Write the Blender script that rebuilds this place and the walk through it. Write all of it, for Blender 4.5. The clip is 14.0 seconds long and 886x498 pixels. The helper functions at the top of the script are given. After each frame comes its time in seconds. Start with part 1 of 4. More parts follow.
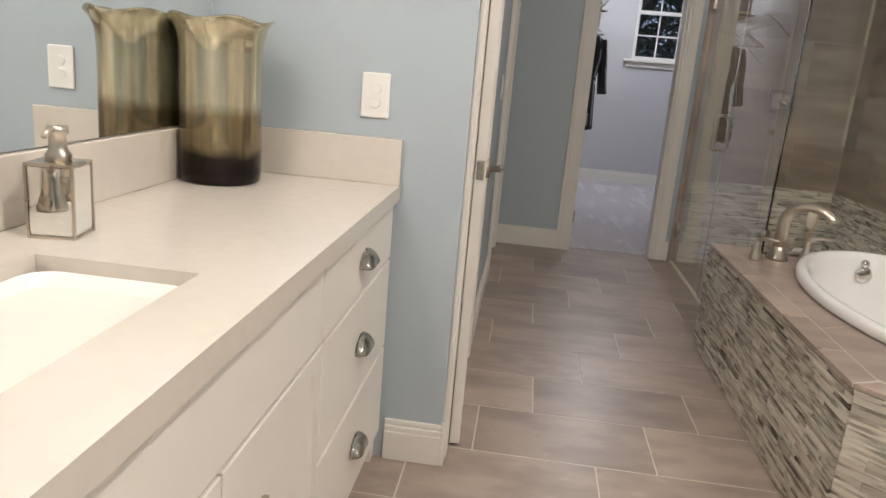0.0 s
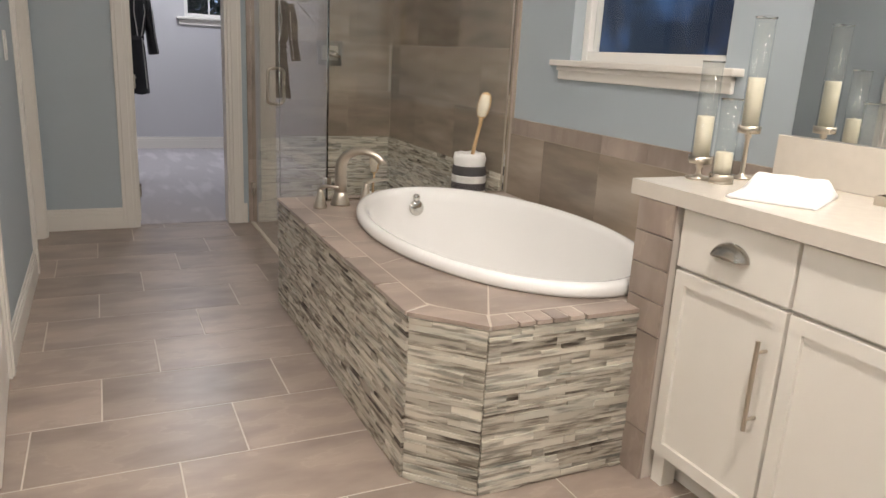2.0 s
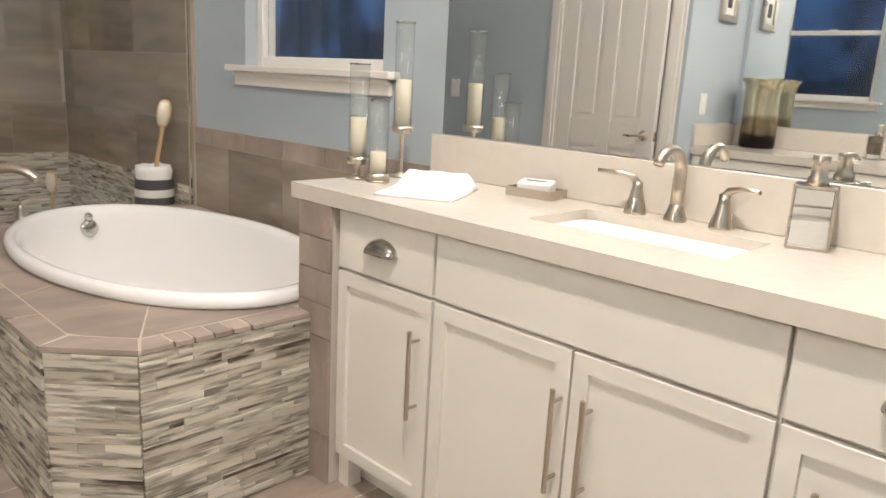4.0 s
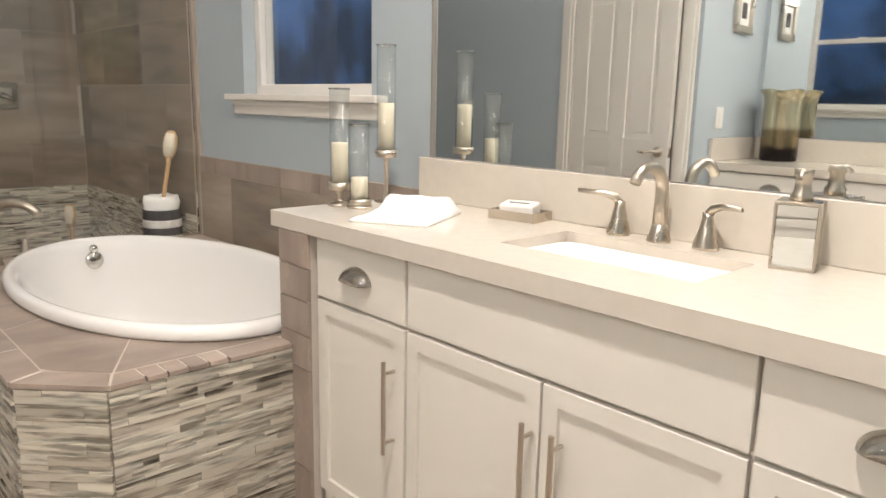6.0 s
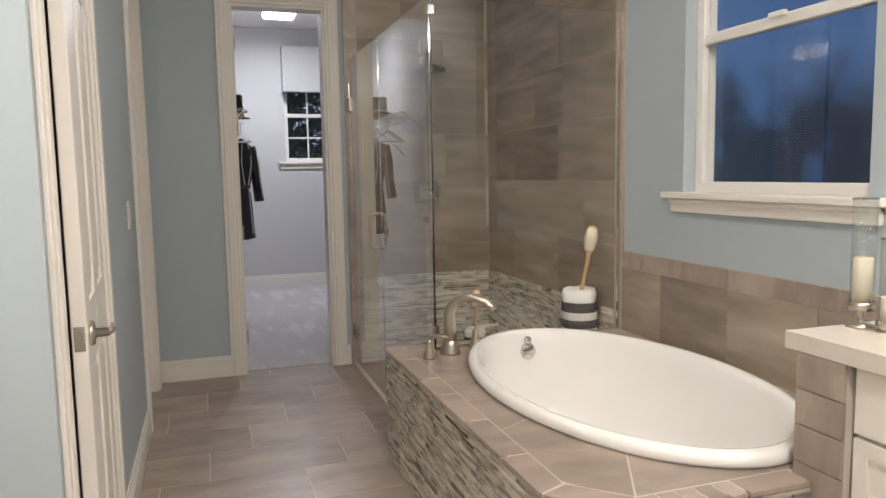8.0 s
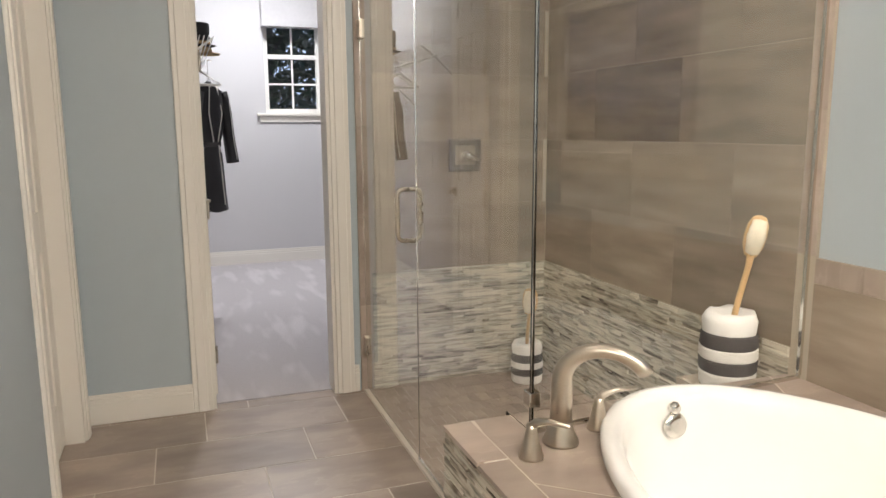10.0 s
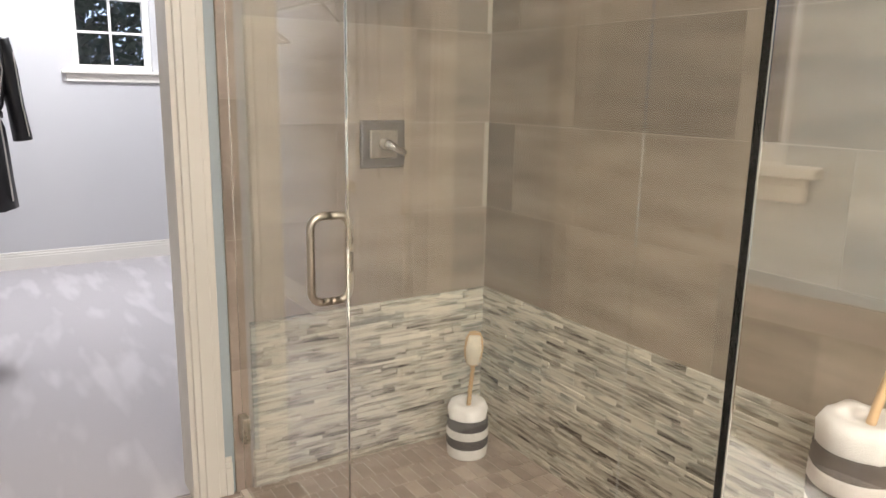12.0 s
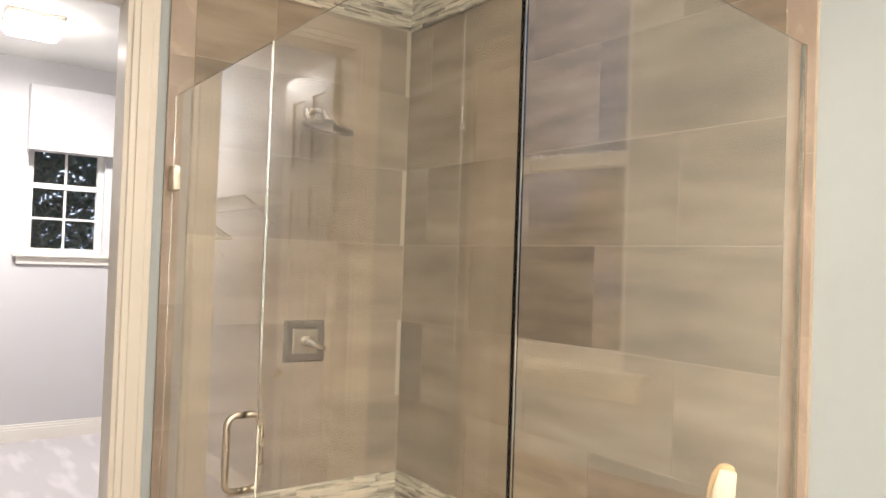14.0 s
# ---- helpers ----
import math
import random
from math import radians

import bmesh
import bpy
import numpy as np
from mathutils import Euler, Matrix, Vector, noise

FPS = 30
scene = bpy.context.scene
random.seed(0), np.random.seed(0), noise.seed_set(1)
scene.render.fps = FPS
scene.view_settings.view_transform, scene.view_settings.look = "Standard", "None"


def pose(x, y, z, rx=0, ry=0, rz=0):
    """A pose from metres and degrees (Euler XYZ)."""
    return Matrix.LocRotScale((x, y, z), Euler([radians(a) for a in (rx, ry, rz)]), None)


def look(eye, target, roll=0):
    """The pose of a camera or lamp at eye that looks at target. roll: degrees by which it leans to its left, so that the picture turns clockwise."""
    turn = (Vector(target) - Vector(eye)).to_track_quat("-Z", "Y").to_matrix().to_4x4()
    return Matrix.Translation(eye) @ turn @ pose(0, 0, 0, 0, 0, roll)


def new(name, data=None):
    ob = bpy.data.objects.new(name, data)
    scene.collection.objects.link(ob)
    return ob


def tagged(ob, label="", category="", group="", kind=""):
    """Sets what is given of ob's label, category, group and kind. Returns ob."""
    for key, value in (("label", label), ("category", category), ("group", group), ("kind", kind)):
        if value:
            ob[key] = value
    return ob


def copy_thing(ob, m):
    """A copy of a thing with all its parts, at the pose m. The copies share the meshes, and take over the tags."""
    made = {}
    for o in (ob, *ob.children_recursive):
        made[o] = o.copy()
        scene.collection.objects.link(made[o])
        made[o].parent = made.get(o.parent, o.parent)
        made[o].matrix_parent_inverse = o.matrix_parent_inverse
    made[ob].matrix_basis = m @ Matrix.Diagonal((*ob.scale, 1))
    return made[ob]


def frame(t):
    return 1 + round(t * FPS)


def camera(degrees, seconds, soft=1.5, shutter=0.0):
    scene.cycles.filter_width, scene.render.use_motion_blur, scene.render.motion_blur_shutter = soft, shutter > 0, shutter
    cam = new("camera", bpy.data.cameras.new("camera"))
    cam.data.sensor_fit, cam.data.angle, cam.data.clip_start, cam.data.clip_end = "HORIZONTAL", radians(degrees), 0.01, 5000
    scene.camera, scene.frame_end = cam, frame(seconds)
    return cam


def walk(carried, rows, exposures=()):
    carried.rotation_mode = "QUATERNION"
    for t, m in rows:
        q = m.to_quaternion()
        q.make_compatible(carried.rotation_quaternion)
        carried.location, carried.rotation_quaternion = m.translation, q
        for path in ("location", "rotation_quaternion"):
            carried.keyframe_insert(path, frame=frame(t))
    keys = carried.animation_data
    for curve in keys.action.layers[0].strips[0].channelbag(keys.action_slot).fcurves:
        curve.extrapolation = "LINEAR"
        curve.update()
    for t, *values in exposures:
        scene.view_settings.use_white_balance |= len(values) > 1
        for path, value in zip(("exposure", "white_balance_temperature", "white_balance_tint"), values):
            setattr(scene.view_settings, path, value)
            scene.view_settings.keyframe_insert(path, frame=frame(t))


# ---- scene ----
cam = camera(63.16, 14.0)
PATH = [
    (0, (0.125, -0.220, 1.259), (-0.077, 1.707, 0.762), 4.9),
    (0.5, (0.116, -0.096, 1.234), (0.182, 1.835, 0.719), 4.4),
    (1, (0.206, -0.034, 1.234), (0.492, 1.878, 0.723), 3.5),
    (1.5, (0.245, -0.046, 1.229), (0.783, 1.809, 0.711), 2.7),
    (2, (0.318, -0.063, 1.219), (1.153, 1.680, 0.702), 3.1),
    (2.5, (0.429, -0.105, 1.220), (1.462, 1.533, 0.722), 2.8),
    (3, (0.489, -0.135, 1.200), (1.644, 1.428, 0.730), 3.3),
    (3.5, (0.527, -0.143, 1.205), (1.868, 1.266, 0.742), 3.7),
    (4, (0.542, -0.158, 1.207), (1.946, 1.193, 0.754), 3.1),
    (6.5, (0.717, -0.232, 1.214), (1.976, 1.279, 0.855), -0.4),
    (7, (0.631, -0.237, 1.275), (1.631, 1.479, 1.035), -0.5),
    (7.5, (0.43, -0.105, 1.331), (1.276, 1.696, 1.132), -0.2),
    (8, (0.288, 0.116, 1.331), (0.909, 2.006, 1.121), -1.0),
    (10.5, (0.449, 2.004, 1.328), (1.172, 3.828, 0.940), 0.1),
    (11, (0.474, 2.412, 1.320), (1.392, 4.130, 0.869), 1.1),
    (11.5, (0.535, 2.650, 1.320), (1.503, 4.334, 0.844), 0.4),
    (12, (0.591, 2.750, 1.382), (1.644, 4.397, 0.957), 1.1),
    (12.5, (0.511, 2.676, 1.433), (1.762, 4.215, 1.171), 1.9),
    (13, (0.522, 2.553, 1.467), (1.723, 4.149, 1.378), 2.2),
    (13.5, (0.511, 2.444, 1.501), (1.713, 4.041, 1.483), 1.8),
    (14, (0.505, 2.378, 1.529), (1.693, 3.987, 1.569), 2.0),
]
walk(cam, [(t, look(eye, target, roll)) for t, eye, target, roll in PATH],
     exposures=[(0.0, -0.2, 6400, 13), (0.7, -0.06, 6400, 13), (2.0, 0.02, 6400, 13), (8.2, 0.04, 6480, 12), (10.3, 0.74, 6750, 11), (11.0, 0.9, 6620, 11), (12.0, 1.1, 6600, 11), (12.5, 1.28, 6900, 12), (14.0, 1.3, 7350, 13)])

# ---- plan, metres ----
XR, YE, XL, YO, XV, YB = 2.28, 5.06, -0.05, 1.872, -0.82, -1.8   # right wall, end wall, corridor wall, outlet wall, vanity wall, back wall
CEIL, XA, YC = 3.05, -0.95, 8.96                                  # ceilings, alcove, closet's far wall
GX, GY, GW = 1.257, 3.20, 3.285                                               # glass planes; the deck panel meets the wall at GW
DX, DY, DZ = 1.05, 1.51, 0.525                                   # tub deck

# ---- light ----
world = bpy.data.worlds.new("dusk")
scene.world = world
world.use_nodes = True
wn = world.node_tree
sky = wn.nodes.new("ShaderNodeTexSky")
sky.sky_type = "NISHITA"
sky.sun_disc = False
sky.sun_elevation, sky.sun_rotation = radians(6.0), radians(200)
wn.links.new(sky.outputs["Color"], wn.nodes["Background"].inputs["Color"])
wn.nodes["Background"].inputs["Strength"].default_value = 0.08


def lamp(name, m, energy, size, colour):
    d = bpy.data.lights.new(name, "AREA")
    d.energy, d.size, d.color = energy, size, colour
    d.shape = "DISK"
    ob = new(name, d)
    ob.matrix_world = m
    return ob


WARM, COOL = (1.0, 0.92, 0.82), (0.90, 0.94, 1.0)


# the lamps sit right under the downlights and the closet light
for x, y, watts in ((0.9, 0.2, 52), (0.65, 3.6, 3.6), (1.8, 4.4, 0.8), (1.75, 2.5, 4)):
    lamp("downlight", pose(x, y, CEIL - 0.01), watts, 0.12, WARM)
lamp("closet_lamp", pose(1.1, 7.8, CEIL - 0.13), 31, 0.3, COOL)


# ---- materials ----
def material(name, colour, rough=0.5, metal=0.0, vary=0.08, scale=6.0, fine=60.0, bump=0.05, second=None, piece=0.0, stretch=(1, 1, 1), specular=0.5, veins=False, detail=5):
    """Paint, stone or wood: a base colour broken up at two scales, with a fine relief."""
    m = bpy.data.materials.new(name)
    m.use_nodes = True
    t = m.node_tree
    b = t.nodes["Principled BSDF"]
    b.inputs["Roughness"].default_value, b.inputs["Metallic"].default_value = rough, metal
    b.inputs["Specular IOR Level"].default_value = specular
    co = t.nodes.new("ShaderNodeTexCoord")
    mp = t.nodes.new("ShaderNodeMapping")
    mp.inputs["Scale"].default_value = stretch
    t.links.new(co.outputs["Object"], mp.inputs["Vector"])
    n1, n2 = t.nodes.new("ShaderNodeTexNoise"), t.nodes.new("ShaderNodeTexNoise")
    n1.inputs["Scale"].default_value, n2.inputs["Scale"].default_value = scale, fine
    n1.inputs["Detail"].default_value = detail
    for n in (n1, n2):
        t.links.new(mp.outputs["Vector"], n.inputs["Vector"])
    ramp = t.nodes.new("ShaderNodeValToRGB")
    c2 = second or tuple(c * (1 - 2 * vary) for c in colour)
    ramp.color_ramp.elements[0].position, ramp.color_ramp.elements[1].position = 0.22, 0.78
    ramp.color_ramp.elements[0].color, ramp.color_ramp.elements[1].color = (*c2, 1), (*colour, 1)
    t.links.new(n1.outputs["Fac"], ramp.inputs["Fac"])
    for at in ((0.535, 0), (0.552, 1), (0.568, 0)) if veins else ():
        e = ramp.color_ramp.elements.new(at[0])
        k = (at[0] - 0.22) / 0.56
        e.color = (*[min(0.7, (c2[q] + (colour[q] - c2[q]) * k) * (1.0 + 0.10 * at[1])) for q in range(3)], 1)
    out = ramp.outputs["Color"]
    if piece:
        oi = t.nodes.new("ShaderNodeObjectInfo")
        geo = t.nodes.new("ShaderNodeNewGeometry")
        add = t.nodes.new("ShaderNodeMath")
        add.operation = "ADD"
        t.links.new(oi.outputs["Random"], add.inputs[0])
        t.links.new(geo.outputs["Random Per Island"], add.inputs[1])
        fr = t.nodes.new("ShaderNodeMath")
        fr.operation = "FRACT"
        t.links.new(add.outputs[0], fr.inputs[0])
        mr = t.nodes.new("ShaderNodeMapRange")
        mr.inputs["To Min"].default_value, mr.inputs["To Max"].default_value = 1 - piece, 1 + piece
        t.links.new(fr.outputs[0], mr.inputs["Value"])
        hsv = t.nodes.new("ShaderNodeHueSaturation")
        t.links.new(mr.outputs["Result"], hsv.inputs["Value"])
        t.links.new(out, hsv.inputs["Color"])
        out = hsv.outputs["Color"]
        sh = t.nodes.new("ShaderNodeVectorMath")
        sh.operation = "SCALE"
        cb = t.nodes.new("ShaderNodeCombineXYZ")
        for k in range(3):
            t.links.new(fr.outputs[0], cb.inputs[k])
        sh.inputs["Scale"].default_value = 37.0
        t.links.new(cb.outputs[0], sh.inputs[0])
        ad = t.nodes.new("ShaderNodeVectorMath")
        t.links.new(mp.outputs["Vector"], ad.inputs[0])
        t.links.new(sh.outputs["Vector"], ad.inputs[1])
        for n in (n1, n2):
            t.links.new(ad.outputs["Vector"], n.inputs["Vector"])
    t.links.new(out, b.inputs["Base Color"])
    rr = t.nodes.new("ShaderNodeMapRange")
    rr.inputs["To Min"].default_value, rr.inputs["To Max"].default_value = max(0.02, rough * 0.85), min(1, rough * 1.15)
    t.links.new(n1.outputs["Fac"], rr.inputs["Value"])
    t.links.new(rr.outputs["Result"], b.inputs["Roughness"])
    if bump:
        bp = t.nodes.new("ShaderNodeBump")
        bp.inputs["Strength"].default_value, bp.inputs["Distance"].default_value = bump, 0.004
        t.links.new(n2.outputs["Fac"], bp.inputs["Height"])
        t.links.new(bp.outputs["Normal"], b.inputs["Normal"])
    return m


def strips_material(name):
    """Linear mosaic: each strip takes its own shade of cream, grey-green or brown, with dark veins."""
    m = material(name, (0.74, 0.68, 0.57), 0.24, 0, 0.1, 7, 50, 0.12, (0.055, 0.045, 0.035), 0.14, (1, 1, 8))
    t = m.node_tree
    b = t.nodes["Principled BSDF"]
    old = b.inputs["Base Color"].links[0].from_socket
    first = [n for n in t.nodes if n.type == "VALTORGB"][0].color_ramp
    first.elements[0].position, first.elements[1].position = 0.38, 0.54
    fr = [n for n in t.nodes if n.type == "MATH" and n.operation == "FRACT"][0]
    mul = t.nodes.new("ShaderNodeMath")
    mul.operation = "MULTIPLY"
    mul.inputs[1].default_value = 7.31
    f2 = t.nodes.new("ShaderNodeMath")
    f2.operation = "FRACT"
    t.links.new(fr.outputs[0], mul.inputs[0])
    t.links.new(mul.outputs[0], f2.inputs[0])
    ramp = t.nodes.new("ShaderNodeValToRGB")
    ramp.color_ramp.interpolation = "CONSTANT"
    for at, c in ((0.0, (0.50, 0.465, 0.39)), (0.24, (0.36, 0.325, 0.265)), (0.48, (0.68, 0.64, 0.55)), (0.58, (0.27, 0.23, 0.18)), (0.72, (0.42, 0.415, 0.36)), (0.87, (0.07, 0.055, 0.04))):
        e = ramp.color_ramp.elements.new(at) if at else ramp.color_ramp.elements[0]
        e.color = (*c, 1)
    ramp.color_ramp.elements[-1].color = (0.14, 0.115, 0.09, 1)
    t.links.new(f2.outputs[0], ramp.inputs["Fac"])
    mix = t.nodes.new("ShaderNodeMix")
    mix.data_type = "RGBA"
    mix.inputs[0].default_value = 0.5
    t.links.new(old, mix.inputs[6])
    t.links.new(ramp.outputs["Color"], mix.inputs[7])
    t.links.new(mix.outputs[2], b.inputs["Base Color"])
    return m


def glass(name, colour=(0.93, 0.97, 0.96), rough=0.0):
    m = bpy.data.materials.new(name)
    m.use_nodes = True
    b = m.node_tree.nodes["Principled BSDF"]
    b.inputs["Base Color"].default_value = (*colour, 1)
    b.inputs["Transmission Weight"].default_value = 1
    b.inputs["Roughness"].default_value, b.inputs["IOR"].default_value = rough, 1.5
    return m


def thin_glass(name):
    """A thin clear sleeve: see-through, with a faint gloss."""
    m = bpy.data.materials.new(name)
    m.use_nodes = True
    t = m.node_tree
    t.nodes.remove(t.nodes["Principled BSDF"])
    tr, gl, mx = (t.nodes.new(k) for k in ("ShaderNodeBsdfTransparent", "ShaderNodeBsdfGlossy", "ShaderNodeMixShader"))
    tr.inputs["Color"].default_value = (0.95, 0.96, 0.96, 1)
    gl.inputs["Roughness"].default_value = 0.02
    mx.inputs[0].default_value = 0.06
    t.links.new(tr.outputs[0], mx.inputs[1])
    t.links.new(gl.outputs[0], mx.inputs[2])
    t.links.new(mx.outputs[0], t.nodes["Material Output"].inputs["Surface"])
    return m


def glow(name, colour, strength):
    m = bpy.data.materials.new(name)
    m.use_nodes = True
    b = m.node_tree.nodes["Principled BSDF"]
    b.inputs["Base Color"].default_value = (0.9, 0.9, 0.88, 1)
    b.inputs["Emission Color"].default_value, b.inputs["Emission Strength"].default_value = (*colour, 1), strength
    return m


PAINT = material("blue_paint", (0.42, 0.475, 0.51), 0.55, 0, 0.02, 1.5, 220, 0.04)
GREYPAINT = material("grey_paint", (0.56, 0.55, 0.56), 0.6, 0, 0.02, 1.5, 220, 0.04)
WHITE = material("white_trim", (0.78, 0.74, 0.68), 0.35, 0, 0.02, 2, 150, 0.02)
CABINET = material("cream_cabinet", (0.78, 0.74, 0.67), 0.35, 0, 0.02, 2, 150, 0.02)
CEILING = material("ceiling_paint", (0.75, 0.74, 0.72), 0.8, 0, 0.02, 2, 150, 0.06)
QUARTZ = material("cream_quartz", (0.66, 0.605, 0.53), 0.14, 0, 0.03, 30, 180, 0.0)
TILE = material("taupe_tile", (0.45, 0.365, 0.305), 0.34, 0, 0.1, 3.4, 60, 0.03, (0.23, 0.18, 0.15), 0.13, (1, 2.2, 1), 0.5, True)
WALLTILE = material("banded_taupe_tile", (0.38, 0.312, 0.245), 0.20, 0, 0.1, 2.0, 40, 0.03, (0.19, 0.15, 0.113), 0.17, (1.0, 1.0, 5.5), 0.5, False, 8)
GROUT = material("grout", (0.66, 0.60, 0.53), 0.9, 0, 0.05, 12, 200, 0.1)
TANGROUT = material("tan_grout", (0.44, 0.375, 0.30), 0.9, 0, 0.05, 12, 200, 0.1)
STRIPS = strips_material("linear_mosaic")
PORCELAIN = material("porcelain", (0.89, 0.875, 0.85), 0.07, 0, 0.01, 2, 50, 0.0)
NICKEL = material("brushed_nickel", (0.58, 0.52, 0.44), 0.28, 1.0, 0.04, 5, 200, 0.02)
GUNMETAL = material("dark_nickel", (0.30, 0.27, 0.235), 0.30, 1.0, 0.04, 5, 200, 0.02)
CHROME = material("chrome", (0.72, 0.70, 0.66), 0.10, 1.0, 0.02, 5, 100, 0.0)
DARK = material("black_metal", (0.07, 0.06, 0.05), 0.35, 0.6, 0.05)
CARPET = material("grey_carpet", (0.56, 0.525, 0.535), 0.95, 0, 0.1, 3.0, 260, 0.6, (0.46, 0.43, 0.44), 0, (2.2, 0.5, 1), 0.5, False, 2)
CARPET.node_tree.nodes["Color Ramp"].color_ramp.elements[0].position = 0.52
CARPET.node_tree.nodes["Color Ramp"].color_ramp.elements[1].position = 0.66
SLEEVE = thin_glass("thin_sleeve_glass")
GLASS = glass("clear_glass", (0.97, 0.985, 0.97))
WAX = material("ivory_wax", (0.80, 0.72, 0.56), 0.5, 0, 0.03)
TOWEL = material("white_terry", (0.88, 0.86, 0.84), 0.95, 0, 0.03, 20, 300, 0.7)
LEATHER = material("black_satin", (0.016, 0.015, 0.017), 0.32, 0, 0.2, 8, 60, 0.3)
BAMBOO = material("beech_wood", (0.62, 0.40, 0.20), 0.5, 0, 0.08, 8, 90, 0.05, None, 0, (1, 1, 0.2))
BRISTLE = material("cream_bristle", (0.78, 0.70, 0.56), 0.8, 0, 0.08, 40, 200, 0.4)
GREYROPE = material("charcoal_rope", (0.075, 0.07, 0.075), 0.9, 0, 0.1, 30, 200, 0.5)
WHITEROPE = material("white_rope", (0.78, 0.75, 0.72), 0.9, 0, 0.05, 30, 200, 0.5)
SHADE = glow("lit_frosted_shade", (1.0, 0.92, 0.82), 56.0)
LENS = glow("lit_lens", (1.0, 0.91, 0.80), 8.0)
LITCOOL = glow("lit_ceiling_glass", (0.93, 0.96, 1.0), 14.0)
MIRROR = material("mirror_silver", (0.9, 0.92, 0.91), 0.01, 1.0, 0.0, 2, 50, 0.0)
VALANCE = material("grey_linen", (0.50, 0.49, 0.50), 0.9, 0, 0.04, 30, 300, 0.3)
PLASTIC = material("white_plastic", (0.80, 0.78, 0.74), 0.35, 0, 0.01)
WOODFELT = material("black_felt", (0.02, 0.018, 0.018), 0.95, 0, 0.1)
STRAW = material("tan_straw", (0.50, 0.34, 0.17), 0.8, 0, 0.1, 20)
LEAF = material("dark_leaf", (0.05, 0.09, 0.04), 0.5, 0, 0.2, 8, 60, 0.1)


# ---- mesh helpers ----
def link(name, bm, mat, parent=None, label="", smooth=False):
    me = bpy.data.meshes.new(name)
    bmesh.ops.recalc_face_normals(bm, faces=bm.faces)
    bm.to_mesh(me)
    bm.free()
    if mat:
        me.materials.append(mat)
    if smooth:
        for p in me.polygons:
            p.use_smooth = True
    ob = new(name, me)
    if parent:
        ob.parent = parent
    if label:
        ob["label"] = label
    return ob


def part(name, bm, mat, parent, label="", smooth=False):
    return link(name, bm, mat, parent, label, smooth)


def box(x0, x1, y0, y1, z0, z1, bev=0.0, bm=None, seg=2):
    bm2 = bmesh.new()
    bmesh.ops.create_cube(bm2, size=1, matrix=Matrix.Translation(((x0 + x1) / 2, (y0 + y1) / 2, (z0 + z1) / 2)) @ Matrix.Diagonal((abs(x1 - x0), abs(y1 - y0), abs(z1 - z0), 1)))
    if bev:
        bmesh.ops.bevel(bm2, geom=bm2.edges[:], offset=bev, segments=seg, affect="EDGES", profile=0.5)
    return merge(bm, bm2)


def merge(bm, bm2):
    if bm is None:
        return bm2
    me = bpy.data.meshes.new("tmp")
    bm2.to_mesh(me)
    bm2.free()
    bm.from_mesh(me)
    bpy.data.meshes.remove(me)
    return bm


def lathe(profile, n=32, centre=(0, 0, 0), sx=1.0, sy=1.0, bm=None):
    """A turned shape from (radius, height) rows."""
    b = bmesh.new()
    rings = []
    for r, z in profile:
        if r < 1e-5:
            rings.append([b.verts.new((centre[0], centre[1], centre[2] + z))])
        else:
            rings.append([b.verts.new((centre[0] + r * sx * math.cos(2 * math.pi * k / n), centre[1] + r * sy * math.sin(2 * math.pi * k / n), centre[2] + z)) for k in range(n)])
    for a, c in zip(rings, rings[1:]):
        for k in range(n):
            q = [a[k % len(a)], a[(k + 1) % len(a)], c[(k + 1) % len(c)], c[k % len(c)]]
            q = list(dict.fromkeys(q))
            if len(q) > 2:
                b.faces.new(q)
    return merge(bm, b)


def tube(points, radius, n=12, bm=None, radii=None):
    """A round bar along points, capped; radii may taper it."""
    b = bmesh.new()
    pts = [Vector(p) for p in points]
    rings = []
    up = Vector((0.13, 0.31, 0.94))
    for i, p in enumerate(pts):
        d = (pts[min(i + 1, len(pts) - 1)] - pts[max(i - 1, 0)]).normalized()
        if abs(d.dot(up)) > 0.95:
            up = Vector((0.94, 0.2, 0.1))
        s = d.cross(up).normalized()
        u = s.cross(d)
        up = u
        r = radii[i] if radii else radius
        rings.append([b.verts.new(p + r * (math.cos(2 * math.pi * k / n) * s + math.sin(2 * math.pi * k / n) * u)) for k in range(n)])
    for a, c in zip(rings, rings[1:]):
        for k in range(n):
            b.faces.new((a[k], a[(k + 1) % n], c[(k + 1) % n], c[k]))
    b.faces.new(rings[0])
    b.faces.new(rings[-1])
    return merge(bm, b)


def arc(centre, radius, a0, a1, u, v, n=10):
    c, u, v = Vector(centre), Vector(u), Vector(v)
    return [c + radius * (math.cos(radians(a0 + (a1 - a0) * k / n)) * u + math.sin(radians(a0 + (a1 - a0) * k / n)) * v) for k in range(n + 1)]


def group(name, label, category, at=(0, 0, 0), grp=""):
    e = new(name)
    e.empty_display_size = 0.05
    e.location = at
    return tagged(e, label, category, grp)


def struct(name, bm, mat, label=""):
    return tagged(link(name, bm, mat), label, "", "", "structure")


